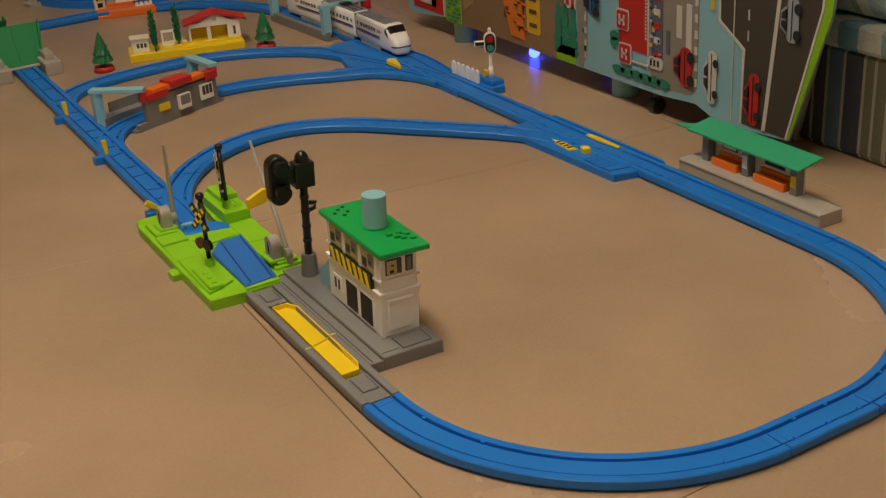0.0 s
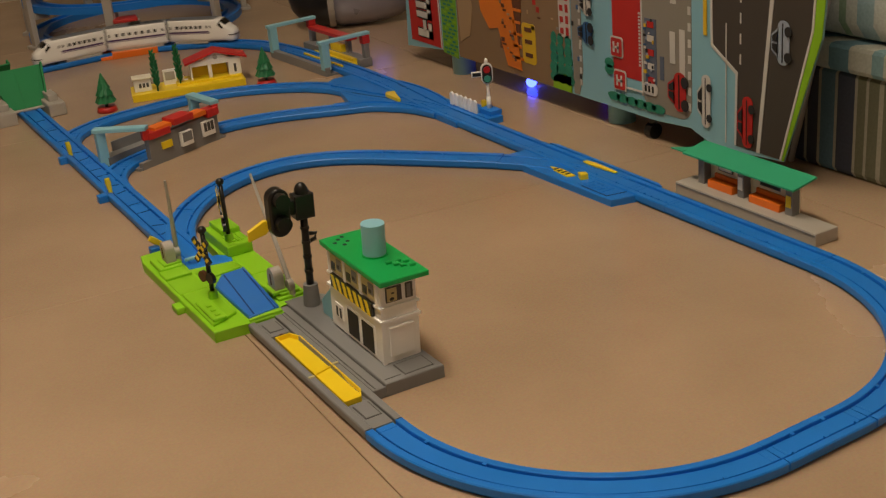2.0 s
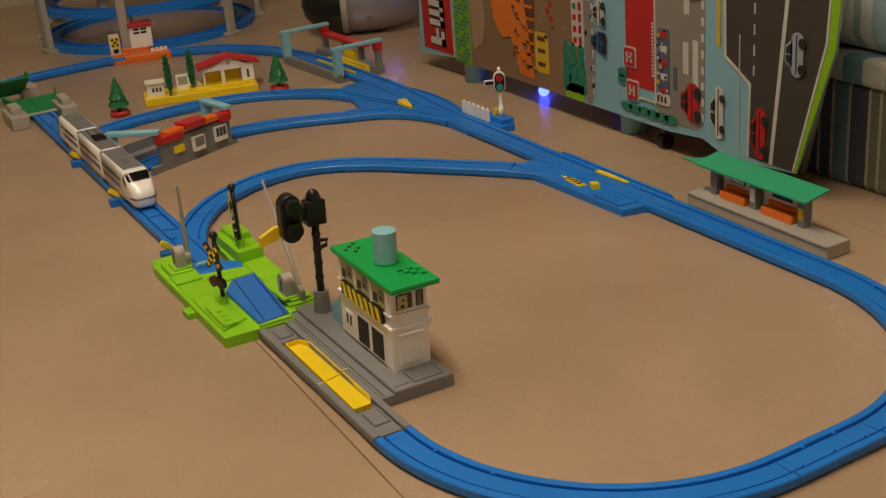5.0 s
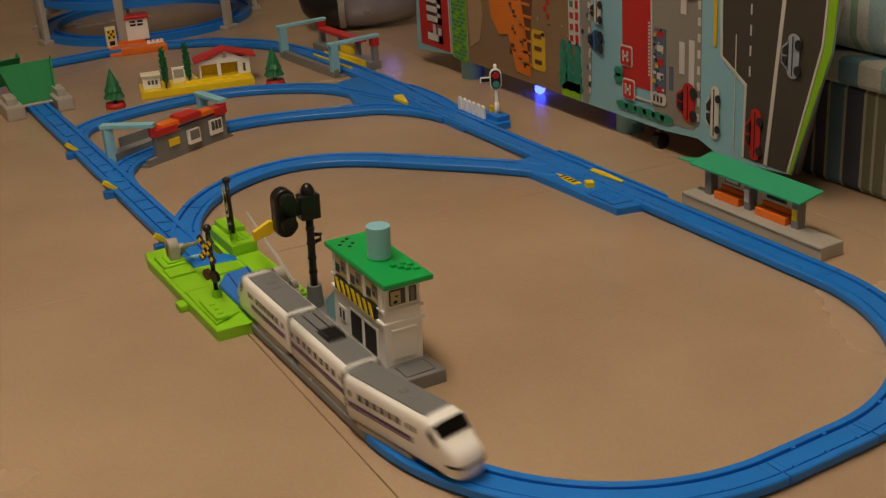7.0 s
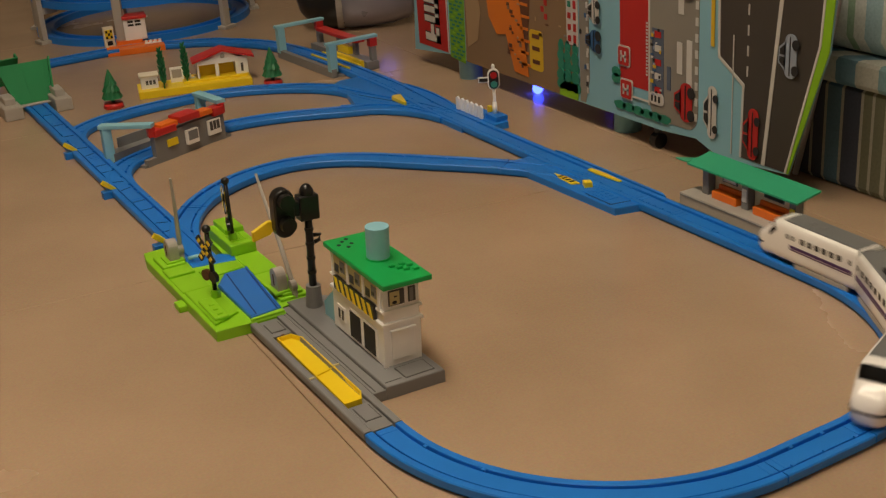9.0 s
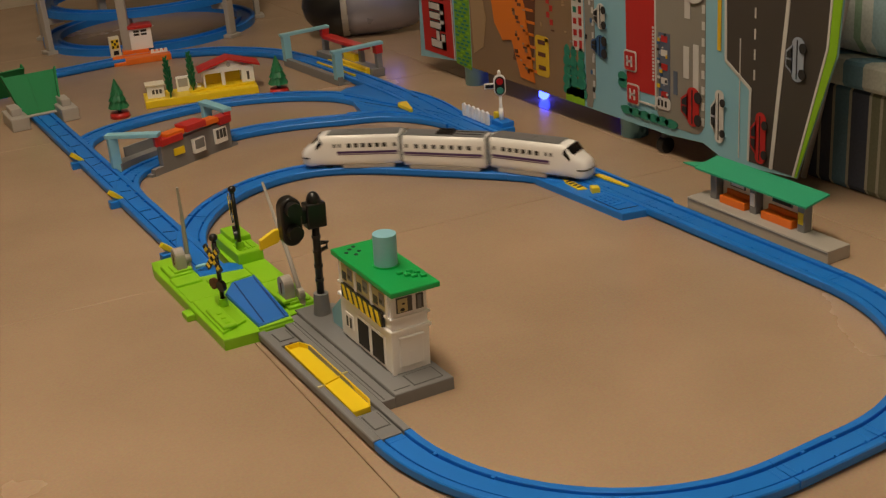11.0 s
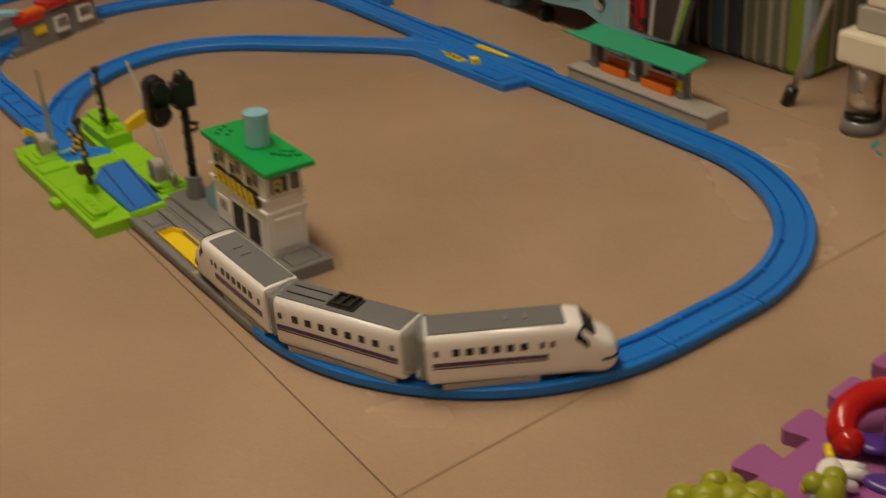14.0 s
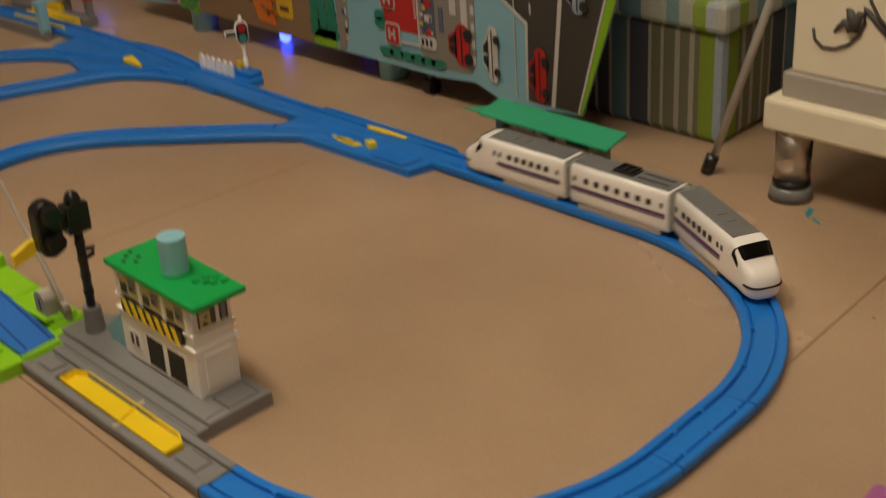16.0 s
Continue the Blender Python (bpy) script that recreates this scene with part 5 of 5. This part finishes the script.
    sheet("green_edge", "lime", [(.1805, .0345), (.1775, .0345), (.1265, .185), (.1125, .36), (.127, .36), (.1375, .19)], 2)
    sheet("green_edge_line", "white", [(.1835, .0345), (.1805, .0345), (.1375, .19), (.127, .36), (.1295, .36), (.1405, .19)], 3)
    panel("yellow_mark", "yellow", .305, .311, .16, .30, 2)
    panel("sky_line", "white", .2715, .2728, .035, .18, 2)
    return t


def table():
    t = thing("table", "low table, unseen top added to hold the mat and shade below", "table")
    # tabletop: out of view, added to hold the mat and darken the floor below
    part("tabletop", finish(box(.600, 1.45, .27, 1.09, .36, .39, .004)), CREAM, t)
    for x, y in ((.655, .517), (.640, .912), (1.40, .33), (1.40, 1.03)):
        part("leg", finish(cyl(x, y, 0, .36, .019, .019, 24), True), SKY if x < 1 else CREAM, t, "light blue round leg")
    # added dark sheet: puts the shade under the table into its colour
    part("shade_panel", finish(box(1.02, 1.04, .28, 1.08, .002, .36)), BROWN_SIGN, t)
    c = thing("castor", "black furniture castor under the table", "castor", pose(.636, .428, 0))
    part("wheel", finish(cyl(0, 0, -.006, .006, .0105, seg=18, m=Matrix.Translation((0, 0, .0105)) @ Matrix.Rotation(math.pi / 2, 4, "X"))), BLACK, c)
    part("fork", finish(tube([(0, 0, .012), (.004, .004, .03), (.006, .006, .05)], .0055, 10), True), GREY_DARK, c)
    # the two violet bulbs are added for the purple haze under the table
    for x, y, r, glow in ((.664, .752, .0085, LED_BLUE), (.735, .84, .006, HAZE_VIOLET), (.735, .66, .005, HAZE_VIOLET)):
        b = thing("led_light", "small glowing bulb for the blue and violet light below the table", "light", pose(x, y, .0), "blue lights")
        part("bulb", finish(ball(0, 0, r, r), True), glow, b)


def storage_box():
    navy, sea, beige, olive, lime = (.055, .065, .095), (.10, .19, .26), (.40, .38, .30), (.17, .17, .11), (.23, .33, .03)
    body = striped_cloth("striped_canvas", [(0.0, (.36, .43, .52)), (.05, lime), (.14, olive), (.17, beige), (.20, olive), (.26, beige), (.29, olive), (.36, beige), (.38, olive), (.44, beige), (.46, navy),
                                            (.58, beige), (.60, sea), (.70, beige), (.72, navy), (.80, beige), (.82, navy), (.93, (.30, .36, .40)), (.96, navy)], .205)
    lid = striped_cloth("striped_lid", [(0.0, (.50, .56, .62)), (.06, (.30, .44, .06)), (.14, (.52, .54, .46)), (.22, (.24, .40, .44)), (.30, (.56, .57, .50)), (.46, (.16, .30, .38)), (.60, (.56, .57, .50)), (.74, (.20, .38, .46)), (.86, (.55, .56, .5))], .205)
    t = thing("storage_box", "striped fabric storage box with pale lid", "storage box")
    bm = box(.700, .98, .056, .245, 0, .128, .008)
    part("body", finish(bm), body, t)
    part("lid", finish(box(.694, .985, .050, .251, .124, .158, .006)), lid, t, "pale striped lid")
    c = thing("folded_cloth", "pale blue and white striped cushion on the box", "cushion")
    pale = striped_cloth("pale_stripes", [(0.0, (.74, .78, .74)), (.34, (.34, .52, .60)), (.44, (.74, .78, .74)), (.62, (.42, .60, .66)), (.80, (.78, .80, .74)), (.92, (.36, .52, .36))], .13)
    bm = bmesh.new()
    box(.704, .975, .058, .244, .158, .300, .022, bm)
    part("cover", finish(bm, True), pale, c)


def bed():
    t = thing("cabinet_bed", "white bed frame on steel feet with floral drawers", "bed")
    # carried on out of view to the wall, keeping the floor below dark
    part("frame", finish(box(.616, 1.76, -1.70, -.042, .072, .104, .004)), CREAM, t)
    part("grey_rail", finish(box(.628, 1.76, -1.69, -.054, .104, .128, .002)), GREY_LIGHT, t)
    part("drawer_front", finish(box(.632, 1.76, -1.685, -.060, .128, .34, .003)), CREAM, t, "cream panel with dark floral strokes")
    for x, y in ((.637, -.066), (.645, -1.60), (1.65, -.08), (1.65, -1.60)):
        f = part("foot", finish(cyl(x, y, .020, .073, .0175, seg=28), True), CHROME, t, "round brushed steel foot")
        part("rubber_ring", finish(cyl(x, y, .013, .021, .0180, seg=28), True), BLACK, f)
        part("glide", finish(cyl(x, y, 0, .014, .0215, .0195, 28), True), FROST, f)
    part("wooden_foot", finish(box(.630, .670, -.315, -.275, 0, .072, .003)), CREAM, t)
    for k, (y, z, s) in enumerate(((-.118, .178, 1.5), (-.175, .20, 1.8), (-.25, .17, 1.4), (-.34, .20, 1.6), (-.45, .18, 1.5))):
        pts = [(.6312, y + s * (.004 * i - .022 + .006 * math.sin(i * .8)), z + s * .014 * math.sin(i * .55 + k)) for i in range(12)]
        part("stroke", finish(tube(pts, .0026, 6, None, .5), True), GREY_DARK, t)
        for j in range(3):
            a = 1.1 * j + k
            leaf = [(.6312, y + s * (.012 * math.cos(a) * i / 4), z + s * (.016 * math.sin(a) * i / 4 + .004 * math.sin(i))) for i in range(5)]
            part("stroke", finish(tube(leaf, (.0040 * s), 6, None, .2), True), GREY_DARK, t)


def stand():
    t = thing("folding_stand", "thin silver metal stand leg with black foot", "stand")
    part("leg", finish(tube([(.637, .027, .004), (.674, -.030, .24), (.708, -.078, .45)], .0042, 10), True), ALUMINIUM, t)
    part("foot", finish(tube([(.6355, .029, .0005), (.639, .024, .020)], .0068, 12), True), BLACK, t)
    part("leg", finish(tube([(.690, .235, .003), (.705, .19, .24), (.72, .15, .45)], .0035, 10), True), ALUMINIUM, t)


def speaker():
    t = thing("speaker", "black and silver round speaker lying on the floor", "speaker", pose(.646, 1.414, .064, 0, 0, -26))
    shell = [(-.006, .060, -.060, .060, 1), (.02, .062, -.063, .062, 1), (.06, .060, -.063, .060, 1), (.10, .054, -.060, .054, 1), (.135, .044, -.052, .044, 1), (.150, .030, -.038, .030, 1)]
    part("shell", loft(shell, 36), plastic("silver_shell", (.36, .36, .42), .30, metal=.5), t, "silver rounded shell")
    part("cap", finish(ball(-.012, 0, -.001, .074, .062, .063), True), BLACK, t, "glossy black domed front")
    part("trim", finish(cyl(0, 0, -.008, .004, .0645, seg=40, m=Matrix.Translation((0, 0, 0)) @ Matrix.Rotation(math.pi / 2, 4, "Y"))), GREY_LIGHT, t)
    # glowing beads stand for the blue LED glow on the shell
    part("light", finish(ball(.085, -.050, .026, .018, .007, .007), True), GLOW_SOFT, t, "blue bead standing for the light's glow on the shell")
    part("light", finish(ball(.050, -.056, .022, .010, .005, .006), True), GLOW_SOFT, t, "second bead for the glow on the shell")
    part("button", finish(ball(.112, -.044, .030, .006, .004, .004), True), BLACK, t)
    c = thing("cable", "thin white cable over the speaker", "cable")
    part("wire", finish(tube([(.575, 1.47, .17), (.600, 1.42, .135), (.640, 1.385, .118), (.690, 1.355, .112), (.735, 1.345, .122), (.80, 1.36, .15), (.9, 1.4, .12), (.95, 1.5, .002)], .0022, 8), True), WHITE, c)


# ---- the foam mat with toys ----
def foam_tile(name, colour, x0, n, label):
    """One interlocking foam tile: dovetail tabs along the edge that faces the track."""
    t = thing(name, label, "foam mat", pose(.105, -.376, 0, 0, 0, 5.0), "foam tiles")
    pts = [(x0, -.30), (x0 + .052 * n, -.30)]
    for k in reversed(range(n)):
        c = x0 + .052 * k + .026
        pts += [(c + .011, 0), (c + .0160, .0175), (c + .0142, .0205), (c + .0110, .0215), (c - .0110, .0215), (c - .0142, .0205), (c - .0160, .0175), (c - .011, 0)]
    part("sheet", finish(prism(pts, .0115, None, .0008)), plastic("foam_" + name, colour, .75, .10, .9, 40), t)


def toys():
    foam_tile("purple_foam_tile", (.34, .10, .30), -.0235, 6, "purple interlocking foam floor tile")
    foam_tile("orange_foam_tile", (.62, .13, .02), .2885, 5, "orange interlocking foam floor tile")
    vio = plastic("violet_vinyl", (.085, .035, .27), .25, .05, .02)
    w = thing("toy_whale", "shiny violet vinyl toy whale lying on the mat", "toy animal", pose(.224, -0.430, .0115, 0, 0, 28))
    body = [(-.042, .003, .018, .024, .9), (-.034, .011, .010, .034, .85), (-.016, .020, .003, .046, .8), (.004, .024, 0, .051, .8), (.023, .021, .002, .047, .85), (.034, .012, .008, .038, .9), (.039, .003, .018, .028, 1)]
    part("body", loft(body), vio, w)
    for s in (-1, 1):
        part("fin", finish(ball(.004, s * .028, .010, .010, .013, .004), True), vio, w)
        part("tail_fluke", finish(ball(-.050, s * .012, .024, .009, .015, .004), True), vio, w)
        part("eye", finish(ball(.023, s * .0190, .033, .0030), True), BLACK, w)
    f = thing("toy_dolphin", "dark violet and black toy dolphin on the mat", "toy animal", pose(.318, -0.415, .0115, 0, 0, 60))
    part("body", loft([(-.04, .003, .012, .02, 1), (-.02, .012, .004, .028, .85), (.01, .017, 0, .036, .85), (.03, .010, .006, .028, .9), (.042, .003, .012, .018, 1)]), vio, f)
    part("fin", finish(tube([(-.005, 0, .030), (-.012, .004, .046), (-.024, .010, .054)], .009, 10, None, .15), True), BLACK, f)
    part("flipper", finish(ball(.0, -.020, .010, .010, .016, .004), True), BLACK, f)
    r = thing("red_ring", "red half-round plastic toy arch on the mat", "toy", pose(.232, -0.406, .0115, 0, 0, -25))
    pts = [(.033 * math.cos(a), .004 + .019 * math.sin(a), .012 + .014 * math.sin(a)) for a in [radians(d) for d in range(-10, 191, 12)]]
    part("arch", finish(tube(pts, .0100, 14), True), plastic("red_vinyl", (.50, .012, .010), .22, .05, .02), r)
    part("foot", finish(ball(-.032, -.001, .011, .0105, .010, .0105), True), plastic("red_vinyl_foot", (.50, .012, .010), .25, .05, .02), r)
    d = thing("toy_dog", "small white plastic toy dog lying on its side", "toy animal", pose(.170, -0.406, .0115, 0, 0, 35))
    part("body", finish(ball(0, 0, .009, .016, .009, .009), True), WHITE, d)
    part("head", finish(ball(-.016, .006, .010, .0085, .0075, .008), True), WHITE, d)
    part("ear", finish(ball(-.018, .013, .013, .004, .003, .005), True), YELLOW, d)
    for x, y in ((.010, -.013), (.004, -.014), (-.008, -.010)):
        part("leg", finish(tube([(x, 0, .010), (x + .004, y, .008), (x + .006, y * 1.5, .006)], .0045, 8, None, .8), True), WHITE, d)
    part("tail", finish(tube([(.014, 0, .010), (.026, .004, .012)], .003, 8), True), YELLOW, d)
    olive = plastic("olive_vinyl", (.33, .35, .015), .4, .15, .1)
    b = thing("toy_frog", "lumpy yellow-green vinyl toy on the mat", "toy animal", pose(.098, -0.375, .0115, 0, 0, -20))
    for x, y, z, s in ((0, 0, .011, .012), (.014, -.004, .010, .012), (-.013, .008, .009, .010), (-.006, -.008, .015, .008), (.008, .008, .016, .008), (.028, -.006, .009, .011), (.020, .010, .008, .009), (.038, -.010, .007, .008), (-.020, -.002, .006, .007), (.020, -.012, .012, .007)):
        part("lump", finish(ball(x, y, z, s, s * .9, s * .85), True), olive, b)
    g = thing("toy_lump", "small olive green vinyl toy beside the dog", "toy", pose(.157, -0.415, .0115))
    for x, y, z, s in ((0, 0, .010, .011), (.010, .004, .012, .008), (-.006, .006, .016, .007)):
        part("lump", finish(ball(x, y, z, s), True), olive, g)
    p = thing("blue_toy_block", "pale lavender blue rounded toy block", "toy", pose(.120, -0.417, .0115, 0, 0, -30))
    part("body", finish(box(-.030, .030, -.013, .013, 0, .015, .006)), plastic("lavender_vinyl", (.22, .26, .50), .35), p)
    q = thing("blue_toy_block", "teal blue toy piece at the mat edge", "toy", pose(.060, -0.372, .0, 0, 0, 20))
    part("body", finish(box(-.024, .020, -.014, .014, 0, .020, .006)), plastic("teal_vinyl", (.04, .20, .42), .35), q)
    o = thing("toy_bone", "pale yellow plastic toy bone on orange tile", "toy", pose(.398, -0.351, .0115, 0, 0, -50))
    bone = bmesh.new()
    tube([(-.024, 0, .007), (.024, 0, .007)], .0046, 10, bone)
    for x, y in ((-.026, .006), (-.026, -.006), (.026, .006), (.026, -.006)):
        ball(x, y, .007, .0075, .007, .0068, bone, 10)
    part("bone", finish(bone, True), plastic("pale_yellow_vinyl", (.66, .47, .12), .4), o)
    h = thing("toy_giraffe", "yellow and brown plastic toy animal on orange tile", "toy animal", pose(.445, -0.359, .0115, 0, 0, 15))
    part("body", finish(ball(0, 0, .016, .020, .012, .012), True), YELLOW, h)
    part("neck", finish(tube([(.012, 0, .020), (.026, .006, .034), (.034, .012, .050)], .006, 10, None, .7), True), YELLOW, h)
    for x, y in ((.012, .008), (.012, -.008), (-.012, .008), (-.012, -.008)):
        part("leg", finish(tube([(x, y, .012), (x * 1.2, y * 1.3, .0)], .0038, 8), True), ORANGE, h)
    v = thing("toy_animal", "brown and orange toy animal piled on mat", "toy animal", pose(.375, -0.385, .0115, 0, 0, 60))
    part("body", finish(ball(0, 0, .018, .024, .015, .015), True), ORANGE, v)
    part("back", finish(ball(-.006, .004, .026, .016, .012, .010), True), BROWN_SIGN, v)


def floor_marks():
    teal = plastic("teal_paint", (.02, .22, .26), .6, .2)
    for x, y, s, rz in ((.618, -.098, .010, 20), (.604, -.112, .006, 60), (.618, -.205, .016, 8), (.612, -.186, .007, 40)):
        t = thing("paint_stain", "teal paint smear on the tile floor", "stain", pose(x, y, 0, 0, 0, rz))
        pts = [(s * (1 + .35 * math.sin(3 * a + x * 90)) * math.cos(a), s * .35 * (1 + .3 * math.sin(4 * a + y * 70)) * math.sin(a)) for a in [i * math.pi / 9 for i in range(18)]]
        part("smear", finish(prism(pts, .0004)), teal, t)
    # painted highlight: a pale strip for the shine beside the track
    t = thing("shine_strip", "thin pale strip painted as an edge shine on the floor", "tape", pose(.5185, -.050, 0, 0, 0, 92))
    part("strip", finish(box(-.030, .030, -.0009, .0009, 0, .0005)), plastic("pale_shine", (.70, .55, .38), .5), t)


for build in (hanging_mat, table, storage_box, bed, stand, speaker, toys, floor_marks):
    build()


# ---- what moves ----
RUN = [(0, 0.985), (1, 1.255), (1.5, 1.39), (1.9, 1.511), (2.5, 1.708), (3.1, 1.875), (3.5, 1.944), (4, 2.115), (4.2, 2.206), (5.2, 2.574), (6.3, 2.953),
       (6.5, 3.039), (7, 3.269), (7.5, 3.47), (8, 3.629), (8.5, 3.816), (9, 3.981), (9.2, 4.063), (10.2, 4.437), (11.3, 4.776), (11.5, 4.837), (12, 5.022),
       (12.5, 5.159), (13, 5.358), (13.3, 5.503), (13.6, 5.627), (14, 5.786), (14.3, 5.869), (14.5, 5.929), (14.8, 6.054), (15.2, 6.193), (15.6, 6.308), (16, 6.458)]


def motions():
    route = line(OUTER + LOOP[1:] + INNER[1:] + LOOP[1:] + [(.49, .9, 90)], 30)
    run = along(route)
    ts, ss = [r[0] for r in RUN], [r[1] for r in RUN]
    for car, back, flip, half in ((cars[0], .0685, 0, .036), (cars[1], .2000, 0, .036), (cars[2], .3315, 180, .036)):
        rows = []
        for i in range(0, 161):
            t = i / 10
            s = float(np.interp(t, ts, ss)) - back
            a, b = at(route, run, s + half), at(route, run, s - half)
            rows.append((t, pose((a[0] + b[0]) / 2, (a[1] + b[1]) / 2, 0.0022, 0, 0, math.degrees(math.atan2(a[1] - b[1], a[0] - b[0])) + flip)))
        walk(car, rows)
    # barrier arms sink while a train is on the crossing
    for arm, up, down, dy, z in ((gate_arms[0], 82, 22, 0, .010), (gate_arms[1], 56, 20, -.012, .006)):
        walk(arm, [(t, pose(0, dy, z, a, 0, 0)) for t, a in
                   ((0, up), (5.0, up), (5.5, down), (7.0, down), (7.4, up), (11.9, up), (12.2, down), (13.6, down), (14.0, up), (16, up))])
    near, far = leaves
    walk(near, [(t, pose(0, 1.247, .0120, a, 0, 0)) for t, a in ((0, 58), (2.75, 58), (3.05, 2), (4.9, 2), (5.4, 58), (16, 58))])
    walk(far, [(t, pose(-.016, 1.405, .0120, -a, 0, 10)) for t, a in ((0, 58), (2.5, 58), (2.8, 0), (4.7, 0), (5.2, 58), (16, 58))])
    for k, (t0, t1) in enumerate(((4.6, 4.9), (4.1, 4.4))):
        walk(levers[k], [(t, pose(0, 0, .0085, 0, a, 0)) for t, a in ((0, -4), (t0, -4), (t1, -50), (16, -50))])


motions()
